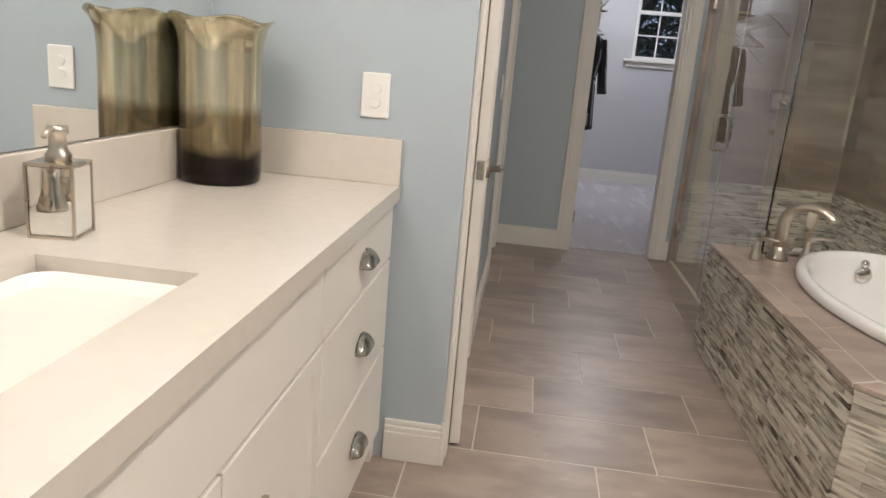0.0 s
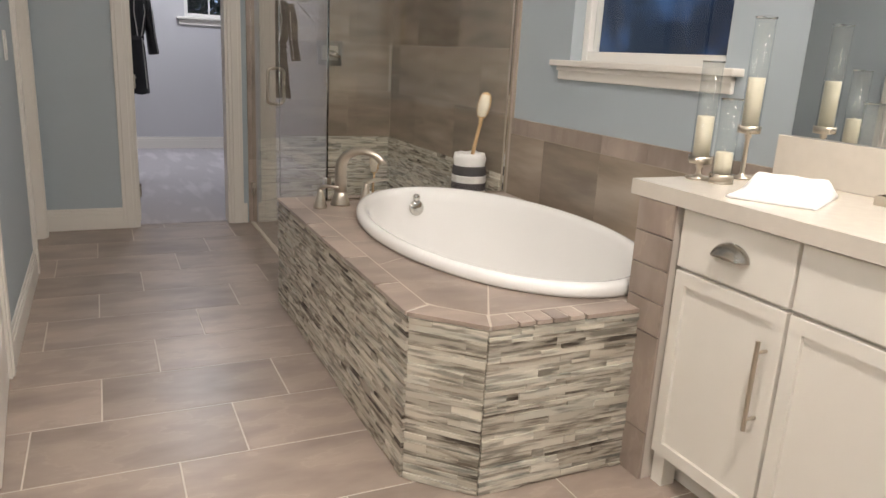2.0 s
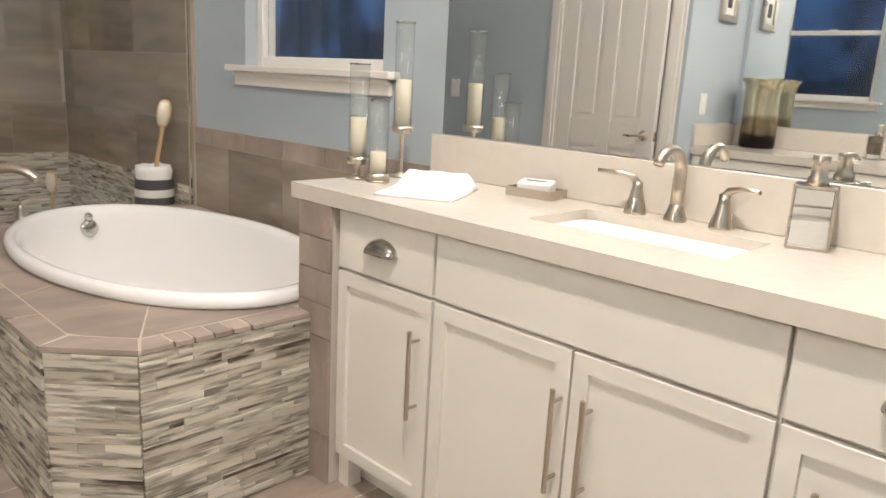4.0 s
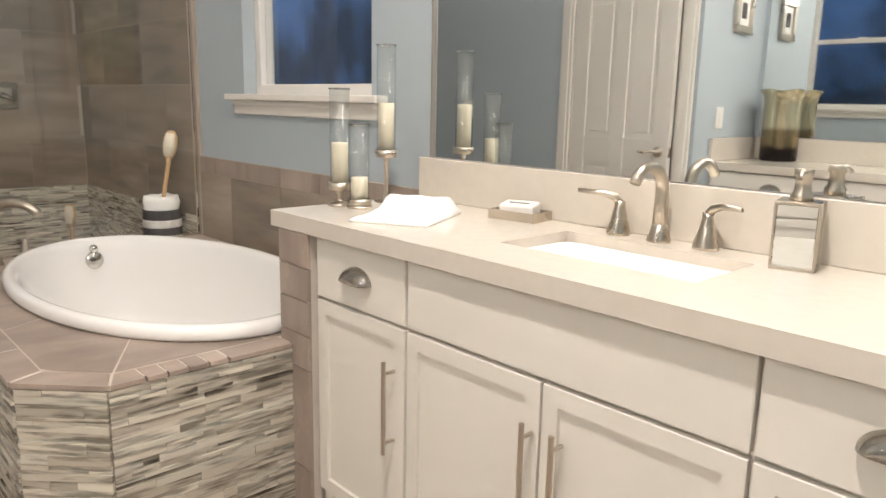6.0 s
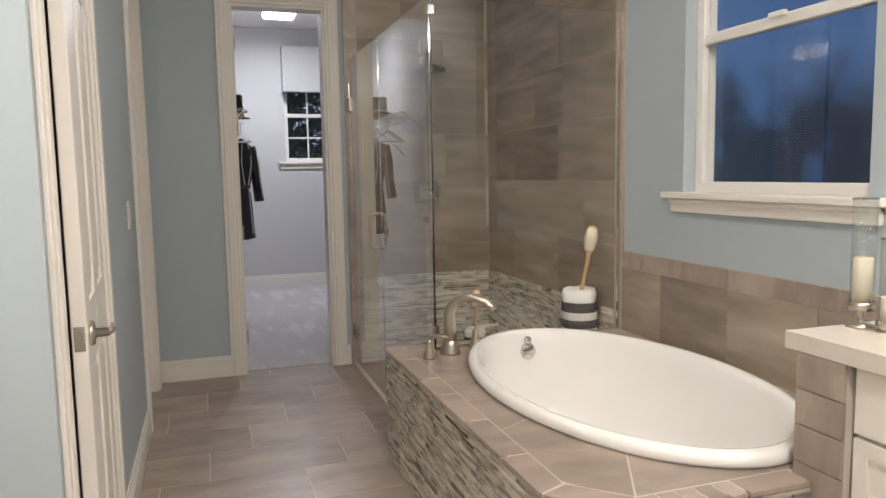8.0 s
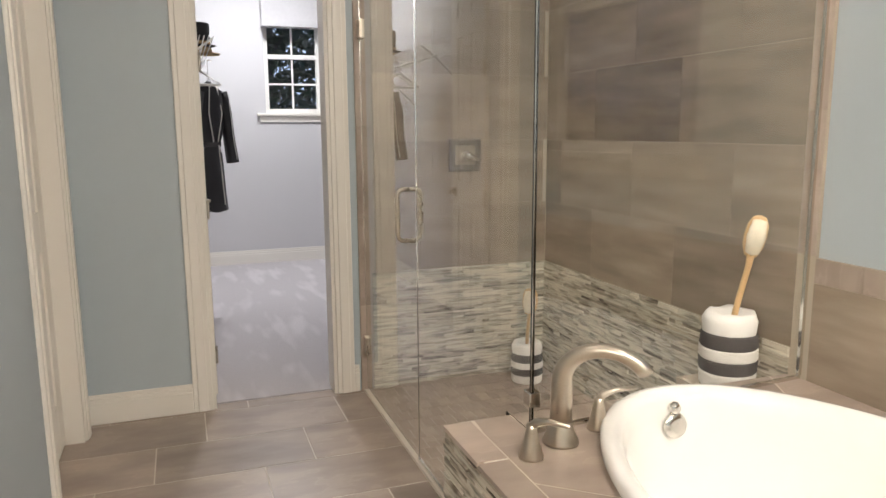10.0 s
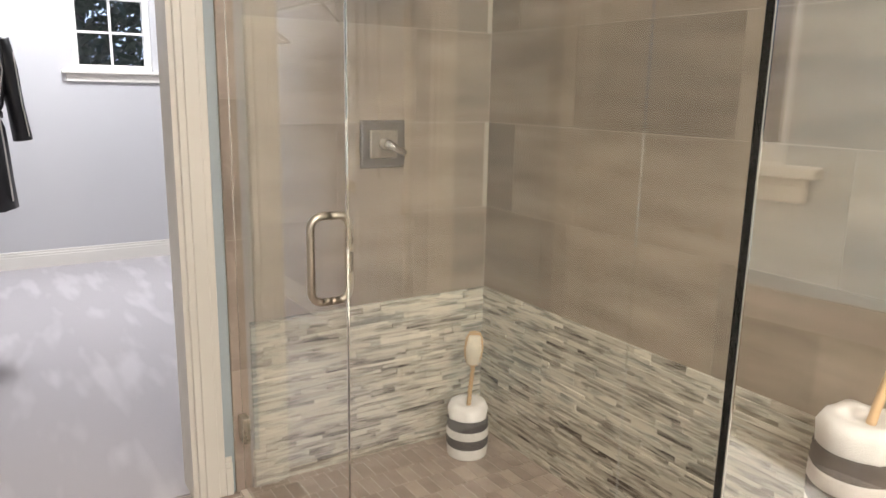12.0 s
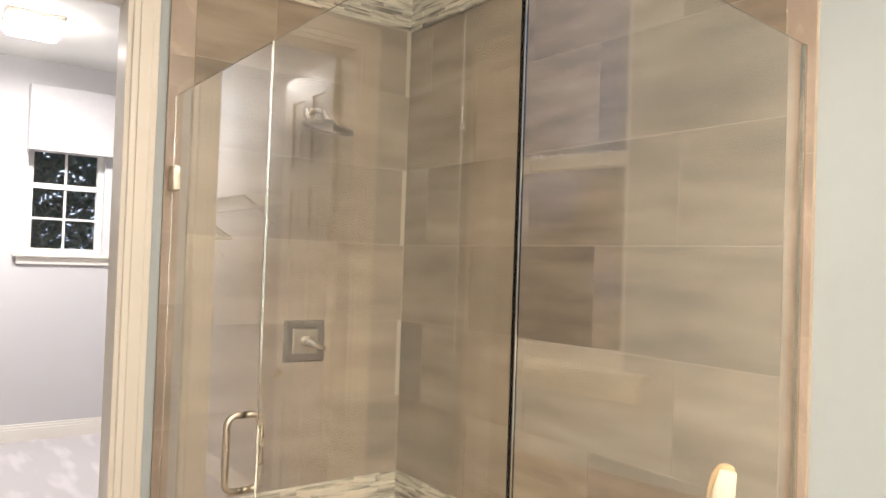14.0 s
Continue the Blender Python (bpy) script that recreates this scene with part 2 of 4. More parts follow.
def sheet(x0, x1, z0, z1, holes, axis, w0, w1):
    """A wall slab from w0 to w1 across, along one axis, with rectangular openings cut through."""
    bm = None
    cuts = sorted({x0, x1, *[h[0] for h in holes], *[h[1] for h in holes]})
    for a, b in zip(cuts, cuts[1:]):
        mid, zs = (a + b) / 2, [(z0, z1)]
        for h in holes:
            if h[0] <= mid <= h[1]:
                zs = [q for (p, r) in zs for q in ((p, min(r, h[2])), (max(p, h[3]), r)) if q[1] - q[0] > 1e-4]
        for p, r in zs:
            bm = box(a, b, w0, w1, p, r, 0, bm) if axis == "x" else box(w0, w1, a, b, p, r, 0, bm)
    return bm


# ---- setting ----
DOOR_H = 2.44
WY0, WY1, WZ0, WZ1 = 1.86, 2.795, 1.228, 2.56       # bathroom window
CX0, CX1 = 0.493, 1.10                              # closet doorway
LY0, LY1 = 1.985, 2.76
TY0, TY1 = 4.16, 4.875                             # water closet door
KX0, KX1, KZ0, KZ1 = 1.235, 1.80, 1.495, 2.64        # closet window
struct("wall_right", sheet(YB, YE + 0.12, 0, CEIL, [(WY0, WY1, WZ0, WZ1)], "y", XR, XR + 0.16), PAINT, "pale blue painted bathroom wall with a window")
struct("wall_end", sheet(XA, XR, 0, CEIL, [(CX0, CX1, -1, DOOR_H)], "x", YE, YE + 0.12), PAINT, "pale blue painted wall with the closet doorway")
struct("wall_corridor", sheet(YO + 0.12, YE, 0, CEIL, [(LY0, LY1, -1, DOOR_H), (TY0, TY1, -1, DOOR_H)], "y", XL - 0.12, XL), PAINT, "pale blue painted passage wall")
struct("wall_outlet", box(XV, XL, YO, YO + 0.12, 0, CEIL), PAINT, "pale blue painted wall beside the vanity")
struct("wall_vanity", box(XV - 0.12, XV, YB, YO + 0.12, 0, CEIL), PAINT, "pale blue painted wall behind the vanity")
struct("wall_back", box(XV - 0.12, XR + 0.16, YB - 0.12, YB, 0, CEIL), PAINT, "pale blue painted wall")
struct("wall_alcove", box(XA - 0.12, XA, YO + 0.12, YE + 0.12, 0, CEIL), PAINT, "pale blue painted alcove wall")
struct("floor", box(XA - 0.12, XR + 0.16, YB - 0.12, YE + 0.06, -0.12, -0.0012), GROUT, "grouted floor bed under taupe tiles")
struct("ceiling", box(XA - 0.12, XR + 0.16, YB - 0.12, YE + 0.12, CEIL, CEIL + 0.1), CEILING, "white painted ceiling")
struct("wall_closet_far", sheet(-1.3, 2.6, 0, CEIL, [(KX0, KX1, KZ0, KZ1)], "x", YC, YC + 0.14), GREYPAINT, "pale grey closet wall with a small window")
struct("wall_closet_side", box(0.13, 0.25, YE + 0.136, YC + 0.14, 0, CEIL), GREYPAINT, "pale grey closet wall")
struct("wall_closet_other", box(2.6, 2.72, YE + 0.12, YC + 0.14, 0, CEIL), GREYPAINT, "pale grey closet wall")
struct("wall_closet_near", sheet(-1.42, 2.72, 0, CEIL, [(CX0, CX1, -1, DOOR_H)], "x", YE + 0.122, YE + 0.135), GREYPAINT, "pale grey closet wall")
struct("floor_closet", box(-1.42, 2.72, YE + 0.06, YC + 0.14, -0.12, 0.006), CARPET, "pale grey cut-pile carpet with vacuum marks")
struct("ceiling_closet", box(-1.42, 2.72, YE + 0.12, YC + 0.14, CEIL, CEIL + 0.1), CEILING, "white closet ceiling")


def moulding(run, lo, hi, at, face, height=0.14, cut=()):
    """A baseboard with a stepped cap, along x or y; face is the way that it looks."""
    bm = None
    for t, z0, z1 in ((0.016, 0, height * 0.72), (0.013, height * 0.72, height * 0.86), (0.008, height * 0.86, height)):
        a, b = sorted((at, at + face * t))
        bm = box(lo, hi, a, b, z0, z1, 0.002, bm, 1) if run == "x" else box(a, b, lo, hi, z0, z1, 0.002, bm, 1)
    return struct("baseboard", bm, WHITE, "white stepped baseboard")


moulding("x", XL, CX0 - 0.09, YE, -1)
moulding("x", CX1 + 0.09, 1.215, YE, -1)
moulding("y", LY1 + 0.09, TY0 - 0.09, XL, 1)
moulding("x", -0.235, XL, YO, -1)
moulding("y", YO - 0.016, LY0 - 0.09, XL, 1)
moulding("x", 0.25, 2.6, YC, -1)
moulding("y", YE + 0.14, YC, 0.25, 1)
moulding("y", YE + 0.14, YC, 2.6, -1)


def casing(run, lo, hi, at, face, top, jamb):
    """Door trim: two stepped legs and a head on the wall, and the lining of the opening."""
    bm = None
    w = 0.09
    for a0, a1, z0, z1 in ((lo - w, lo, 0, top + w), (hi, hi + w, 0, top + w), (lo, hi, top, top + w)):
        for t, i in ((0.014, 0.0), (0.020, 0.022)):
            p, q = sorted((at, at + face * t))
            aa, bb = (a0 + i, a1 - i) if a1 - a0 < 0.2 else (a0, a1)
            zz0, zz1 = (z0, z1) if a1 - a0 < 0.2 else (z0 + i, z1 - i)
            bm = box(aa, bb, p, q, zz0, zz1, 0.003, bm, 1) if run == "x" else box(p, q, aa, bb, zz0, zz1, 0.003, bm, 1)
    p, q = sorted((at + face * 0.002, at - face * jamb))
    for a0, a1, z0, z1 in ((lo, lo + 0.016, 0, top), (hi - 0.016, hi, 0, top), (lo + 0.016, hi - 0.016, top - 0.016, top)):
        bm = box(a0, a1, p, q, z0, z1, 0, bm) if run == "x" else box(p, q, a0, a1, z0, z1, 0, bm)
    return struct("trim", bm, WHITE, "cream-white moulded door casing")


casing("x", CX0, CX1, YE, -1, DOOR_H, 0.14)
casing("y", TY0, TY1, XL, 1, DOOR_H, 0.12)
casing("y", LY0, LY1, XL, 1, DOOR_H, 0.12)


def lever(parent, x, side, z):
    """A lever handle on a door leaf whose face lies across local y."""
    y = side
    h = part("lever_handle", lathe([(0, 0), (0.030, 0), (0.032, 0.004), (0.028, 0.012), (0.012, 0.014), (0.011, 0.045), (0, 0.045)], 24), NICKEL, parent, "satin nickel lever handle", True)
    h.matrix_local = pose(x, 0.0175 * y, z, -90 * y)
    g = part("grip", tube([(0, 0, 0.04), (0.03, 0.0, 0.05), (0.075, 0.006, 0.05), (0.115, 0.004, 0.047)], 0.009, 12, None, [0.010, 0.0095, 0.008, 0.006]), NICKEL, h, "", True)
    return h


def panel_door(name, m, w, h, label, lever_at, sides=(1, -1)):
    """A six-panel leaf: local x across from the hinge, y through, z up."""
    e = tagged(new(name), label, "door", "", "structure")
    e.matrix_world = m
    bm = None
    st, rails = 0.11, [(0.0, 0.22), (0.86, 1.02), (1.86, 1.98), (h - 0.13, h)]
    t = 0.0175
    for a, b in ((0, st), (w / 2 - 0.05, w / 2 + 0.05), (w - st, w)):
        bm = box(a, b, -t, t, 0.01, h, 0.002, bm, 1)
    for z0, z1 in rails:
        for a, b in ((st, w / 2 - 0.05), (w / 2 + 0.05, w - st)):
            bm = box(a, b, -t + 0.0005, t - 0.0005, max(z0, 0.01), z1, 0, bm)
    part("leaf", bm, WHITE, e)
    for (z0, z1) in ((0.22, 0.86), (1.02, 1.86), (1.98, h - 0.13)):
        for a, b in ((st, w / 2 - 0.05), (w / 2 + 0.05, w - st)):
            p = box(a, b, -t + 0.009, t - 0.009, z0, z1)
            p = box(a + 0.035, b - 0.035, -t + 0.004, t - 0.004, z0 + 0.035, z1 - 0.035, 0.004, p, 1)
            part("panel", p, WHITE, e)
    for s in sides:
        lever(e, w - 0.065, s, 0.95).scale = (-1, 1, 1)
    part("latch_plate", box(w - 0.001, w + 0.0015, -0.012, 0.012, 0.92, 0.98), NICKEL, e)
    for z in (0.22, 0.95, 1.65, h - 0.2):
        part("hinge", tube([(-0.004, -t - 0.004, z - 0.045), (-0.004, -t - 0.004, z + 0.045)], 0.006, 10), NICKEL, e)
    return e


panel_door("door_1", Matrix.Translation((XL - 0.012, LY1 - 0.02, 0)) @ pose(0, 0, 0, 0, 0, -90 + 3.8), 0.744, DOOR_H - 0.02, "white six-panel door standing slightly ajar", 1, (1,))
panel_door("door_2", Matrix.Translation((CX0 + 0.012, YE + 0.170, 0)) @ pose(0, 0, 0, 0, 0, 93), 0.585, DOOR_H - 0.02, "white panelled closet door folded open against the jamb", 1, (-1,))
panel_door("door_3", Matrix.Translation((XL - 0.09, TY1 - 0.018, 0)) @ pose(0, 0, 0, 0, 0, -90), 0.68, DOOR_H - 0.02, "white six-panel door, closed", 1, (1,))


# ---- windows ----
def sash_window(name, lo, hi, z0, z1, m, cols, rows, label):
    """A single-hung window: local x across, y out of the room, z up."""
    e = tagged(new(name), label, "window", "", "structure")
    e.matrix_world = m
    f = 0.045
    bm = box(lo, lo + f, 0.06, 0.13, z0, z1, 0.003, None, 1)
    bm = box(hi - f, hi, 0.06, 0.13, z0, z1, 0.003, bm, 1)
    bm = box(lo + f, hi - f, 0.06, 0.13, z0, z0 + f, 0.003, bm, 1)
    bm = box(lo + f, hi - f, 0.06, 0.13, z1 - f, z1, 0.003, bm, 1)
    part("window_frame", bm, PLASTIC, e)
    mid = (z0 + z1) / 2 - 0.02
    part("meeting_rail", box(lo + f, hi - f, 0.065, 0.115, mid - 0.022, mid + 0.022, 0.003, None, 1), PLASTIC, e)
    for k, (a, b) in enumerate(((z0 + f, mid - 0.022), (mid + 0.022, z1 - f))):
        p = part("pane", box(lo + f, hi - f, 0.088, 0.094, a, b), GLASS, e)
        p.visible_shadow = False
        for c in range(1, cols):
            x = lo + f + (hi - lo - 2 * f) * c / cols
            part("glazing_bar", box(x - 0.009, x + 0.009, 0.083, 0.099, a, b), PLASTIC, e)
        for r in range(1, rows):
            z = a + (b - a) * r / rows
            part("glazing_bar", box(lo + f, hi - f, 0.082, 0.100, z - 0.009, z + 0.009), PLASTIC, e)
    s = box(lo - 0.09, hi + 0.09, -0.055, 0.06, z0 - 0.025, z0 + 0.002, 0.005, None, 2)
    s = box(lo - 0.06, hi + 0.06, -0.022, 0.0, z0 - 0.085, z0 - 0.025, 0.006, s, 2)
    s = box(lo - 0.06, hi + 0.06, -0.034, 0.0, z0 - 0.045, z0 - 0.025, 0.006, s, 2)
    part("window_sill", s, WHITE, e, "white moulded sill and apron")
    return e


sash_window("window_1", -WY1, -WY0, WZ0, WZ1, Matrix.Translation((XR, 0, 0)) @ pose(0, 0, 0, 0, 0, -90), 1, 1, "white single-hung window with dusk-blue glass")
sash_window("window_2", KX0, KX1, KZ0, KZ1, Matrix.Translation((0, YC, 0)), 2, 2, "white closet window with glazing bars")
part("lock", box(-2.37, -2.29, 0.045, 0.065, 1.885, 1.905, 0.004), PLASTIC, bpy.data.objects["window_1"])

# valance
v = group("valance", "grey linen box valance over the closet window", "valance", (0, 0, 0))
bm = box(KX0 - 0.02, KX1 + 0.15, YC - 0.14, YC - 0.12, 2.31, 2.83, 0.006)
bm = box(KX0 - 0.02, KX0, YC - 0.12, YC, 2.31, 2.83, 0.004, bm)
bm = box(KX1 + 0.13, KX1 + 0.15, YC - 0.12, YC, 2.31, 2.83, 0.004, bm)
part("fabric_box", bm, VALANCE, v)

# ---- tub deck ----
deck = group("tub_deck", "raised tub surround clad in strip mosaic with taupe tile top", "tub surround")
TC, TA, TB = (1.722, 2.455), 0.84, 0.487     # tub centre, half length, half width


def prism(poly, z0, z1, bm=None):
    b = bmesh.new()
    lo, hi = [b.verts.new((x, y, z0)) for x, y in poly], [b.verts.new((x, y, z1)) for x, y in poly]
    b.faces.new(lo)
    b.faces.new(hi)
    n = len(poly)
    for k in range(n):
        b.faces.new((lo[k], lo[(k + 1) % n], hi[(k + 1) % n], hi[k]))
    return merge(bm, b)


CH = 0.178
E0 = 0.018
outer = [(DX + E0, GW + 0.05), (DX + E0, DY + CH), (DX + CH, DY + E0), (1.735, DY + E0)]
bm = prism([outer[0], outer[1], (DX + E0 + 0.02, DY + CH), (DX + E0 + 0.02, GW + 0.05)], 0, DZ - 0.03)
bm = prism([outer[1], outer[2], (outer[2][0] + 0.02, outer[2][1] + 0.02), (outer[1][0] + 0.02, outer[1][1] + 0.02)], 0, DZ - 0.03, bm)
bm = prism([outer[2], outer[3], (1.735, DY + E0 + 0.02), (outer[2][0] + 0.02, DY + E0 + 0.02)], 0, DZ - 0.03, bm)
bm = box(DX + 0.02, XR, GW + 0.03, GW + 0.05, 0, DZ - 0.03, 0, bm)
part("backing", bm, GROUT, deck)


def ring_deck():
    """The deck's top bed: a plate with an oval hole for the tub."""
    b = bmesh.new()
    n = 64
    per = []
    inn = []
    for k in range(n):
        a = 2 * math.pi * k / n
        inn.append((TC[0] + (TB - 0.03) * math.cos(a), TC[1] + (TA - 0.03) * math.sin(a)))
        dx, dy = math.cos(a) * TB, math.sin(a) * TA
        s = min([((XR - 0.001) - TC[0]) / dx if dx > 1e-6 else 9, ((DX + 0.02) - TC[0]) / dx if dx < -1e-6 else 9, (GW + 0.05 - TC[1]) / dy if dy > 1e-6 else 9, (DY + 0.02 - TC[1]) / dy if dy < -1e-6 else 9])
        x, y = TC[0] + dx * s, TC[1] + dy * s
        off = (x - DX) + (y - DY) - (CH + 0.03)
        if off < 0:
            x, y = x - off / 2, y - off / 2
        per.append((x, y))
    for z in (DZ - 0.03, DZ - 0.0015):
        vi, vo = [b.verts.new((*p, z)) for p in inn], [b.verts.new((*p, z)) for p in per]
        for k in range(n):
            b.faces.new((vi[k], vi[(k + 1) % n], vo[(k + 1) % n], vo[k]))
    return b


part("deck_bed", ring_deck(), GROUT, deck)
part("corner_bed", prism([(DX + 0.008, DY + CH + 0.05), (DX + 0.008, DY + CH + 0.004), (DX + CH + 0.004, DY + 0.008), (DX + CH + 0.06, DY + 0.008), (DX + CH + 0.06, DY + 0.09), (DX + 0.09, DY + CH + 0.05)], DZ - 0.028, DZ - 0.0017), GROUT, deck)


def clip_poly(poly, keep):
    """Cuts a convex polygon by a half-plane a*x + b*y + c >= 0."""
    a, b, c = keep
    out = []
    for p, q in zip(poly, poly[1:] + poly[:1]):
        dp, dq = a * p[0] + b * p[1] + c, a * q[0] + b * q[1] + c
        if dp >= 0:
            out.append(p)
        if dp * dq < 0:
            s = dp / (dp - dq)
            out.append((p[0] + s * (q[0] - p[0]), p[1] + s * (q[1] - p[1])))
    return out


def deck_tile(poly):
    """One tile of the deck's top, its joints left open by a shrink, its tub side cut back."""
    if len(poly) < 3:
        return
    cx, cy = sum(p[0] for p in poly) / len(poly), sum(p[1] for p in poly) / len(poly)
    poly = [(p[0] + (cx - p[0]) * 0.0055 / max(0.02, math.hypot(p[0] - cx, p[1] - cy)), p[1] + (cy - p[1]) * 0.0055 / max(0.02, math.hypot(p[0] - cx, p[1] - cy))) for p in poly]
    part("deck_tile", prism(poly, DZ - 0.012, DZ), TILE, deck)


# border tiles along the outer edge, then the field tiles inside
BW = 0.085
chk = [(1, 0, -DX), (0, 1, -DY), (1, 1, -(DX + DY + CH))]
chi = [(1, 0, -DX - BW), (0, 1, -DY - BW), (1, 1, -(DX + DY + CH + BW * 1.42))]
edges = [DY + CH + 0.036]
while edges[-1] < GW:
    edges.append(min(edges[-1] + (0.30, 0.22, 0.31)[len(edges) % 3], GW + 0.05))
for a, b in zip(edges, edges[1:]):
    deck_tile([(DX, DY + CH if a == edges[0] else a), (DX + BW, a), (DX + BW, b), (DX, b)])
deck_tile([(DX, DY + CH), (DX + BW, DY + CH + 0.036), (DX + CH + 0.036, DY + BW), (DX + CH, DY)])
xs = [DX + CH + 0.036]
while xs[-1] < 1.735:
    xs.append(min(xs[-1] + (0.20, 0.055, 0.055, 0.055, 0.055, 0.055)[len(xs) % 6], 1.735))
for a, b in zip(xs, xs[1:]):
    deck_tile([(DX + CH if a == xs[0] else a, DY), (b, DY), (b, DY + BW), (a, DY + BW)])


def field_edge(a):
    """The point on the inner line of the border tiles in the direction a from the tub's centre."""
    dx, dy = math.cos(a), math.sin(a)
    x0, y0, x1, y1 = DX + BW, DY + BW, XR - 0.012, GW + 0.05
    c = (DX + DY + CH + BW * 1.42) - TC[0] - TC[1]
    s_ = [(x1 - TC[0]) / dx if dx > 1e-6 else 9, (x0 - TC[0]) / dx if dx < -1e-6 else 9, (y1 - TC[1]) / dy if dy > 1e-6 else 9, (y0 - TC[1]) / dy if dy < -1e-6 else 9]
    if dx + dy < -1e-6:
        s_.append(c / (dx + dy))
    return min(s_)


cuts = [radians(a) for a in (-180, -152, -118, -92, -60, -20, 25, 62, 100, 140, 180)]
for a0, a1 in zip(cuts, cuts[1:]):
    a0, a1 = a0 + 0.003, a1 - 0.003
    out, inn = [], []
    for k in range(13):
        a = a0 + (a1 - a0) * k / 12
        ro = field_edge(a) - 0.003
        ri = 0.97 / math.hypot(math.cos(a) / TB, math.sin(a) / TA)
        if ro > ri + 0.003:
            out.append((TC[0] + ro * math.cos(a), TC[1] + ro * math.sin(a)))
            inn.append((TC[0] + ri * math.cos(a), TC[1] + ri * math.sin(a)))
    if len(out) > 1:
        b = bmesh.new()
        for z in (DZ - 0.012, DZ):
            vo, vi = [b.verts.new((*p, z)) for p in out], [b.verts.new((*p, z)) for p in inn]
            for k in range(len(out) - 1):
                b.faces.new((vo[k], vo[k + 1], vi[k + 1], vi[k]))
        part("deck_tile", b, TILE, deck)

# tub
tub = group("bathtub", "white oval drop-in bathtub set in the tiled deck", "bathtub", (TC[0], TC[1], DZ))
prof = [(0.955, 0.0), (1.0, 0.003), (1.008, 0.012), (1.006, 0.032), (0.988, 0.043), (0.955, 0.046), (0.925, 0.041), (0.90, 0.020), (0.885, -0.02), (0.86, -0.15), (0.82, -0.30), (0.74, -0.385), (0.60, -0.415), (0.3, -0.42), (0, -0.42)]
b = bmesh.new()
N = 72
rings = []
for r, z in prof:
    s = r - 1
    rings.append([b.verts.new(((TB + (s * TB * 1.0)) * math.cos(2 * math.pi * k / N), (TA + s * TA * 0.8) * math.sin(2 * math.pi * k / N) if r > 0.5 else r * TA * math.sin(2 * math.pi * k / N), z)) for k in range(N)]) if r else rings.append([b.verts.new((0, 0, z))])
for a, c in zip(rings, rings[1:]):
    for k in range(N):
        q = list(dict.fromkeys([a[k % len(a)], a[(k + 1) % len(a)], c[(k + 1) % len(c)], c[k % len(c)]]))
        if len(q) > 2:
            b.faces.new(q)
part("shell", b, PORCELAIN, tub, "", True)
ov = part("overflow", lathe([(0, 0), (0.036, 0), (0.040, 0.004), (0.036, 0.012), (0.020, 0.016), (0, 0.016)], 28), CHROME, tub, "chrome overflow plate", True)
ov.matrix_local = pose(0.0, TA * 0.895, -0.05, 80, 0, 0)
kn = part("diverter_knob", lathe([(0, 0), (0.018, 0), (0.020, 0.01), (0.014, 0.02), (0, 0.021)], 20), CHROME, tub, "", True)
kn.matrix_local = pose(0.0, TA * 0.905, 0.0, 80, 0, 0)


def gooseneck(at, angle, scale, name, label):
    """A widespread faucet: arched spout and two lever handles on flared bases."""
    e = group(name, label, "faucet")
    e.matrix_world = Matrix.Translation(at) @ pose(0, 0, 0, 0, 0, angle) @ Matrix.Diagonal((*scale, 1))
    part("spout_base", lathe([(0, 0), (0.027, 0), (0.027, 0.006), (0.019, 0.03), (0.014, 0.06), (0, 0.06)], 24), NICKEL, e, "", True)
    pts = [(0, 0, 0.03), (0, 0, 0.09)] + arc((0.062, 0, 0.125), 0.062, 180, 25, (1, 0, 0), (0, 0, 1), 14)
    part("spout", tube(pts, 0.014, 14, None, [0.017, 0.016] + [0.0150 - 0.0002 * k for k in range(15)]), NICKEL, e, "", True)
    return e


def tap(at, angle, scale, grip, name="tap_handle"):
    e = group(name, "brushed nickel lever tap on a flared base", "tap", grp="taps")
    e.matrix_world = Matrix.Translation(at) @ pose(0, 0, 0, 0, 0, angle) @ Matrix.Diagonal((scale, scale, scale, 1))
    part("base", lathe([(0, 0), (0.027, 0), (0.027, 0.006), (0.018, 0.035), (0.012, 0.062), (0.012, 0.075), (0, 0.078)], 24), NICKEL, e, "", True)
    if grip:
        part("lever", tube([(0, 0, 0.07), (0.012, 0, 0.084), (0.04, 0, 0.092), (0.095, 0, 0.094)], 0.007, 10, None, [0.010, 0.009, 0.0065, 0.005]), NICKEL, e, "", True)
    return e


gooseneck((1.30, 3.12, DZ), -40, (1.75, 1.6, 1.38), "tub_faucet", "brushed nickel arched tub faucet on the deck")
tap((1.19, 3.07, DZ), -60, 1.15, True)
tap((1.44, 3.165, DZ), -10, 1.15, True)

# ---- shower ----
SZ = 0.012
struct("shower_floor", box(GX - 0.02, XR, GW + 0.05, YE, -0.005, 0.0072), GROUT, "grout bed of the shower floor")


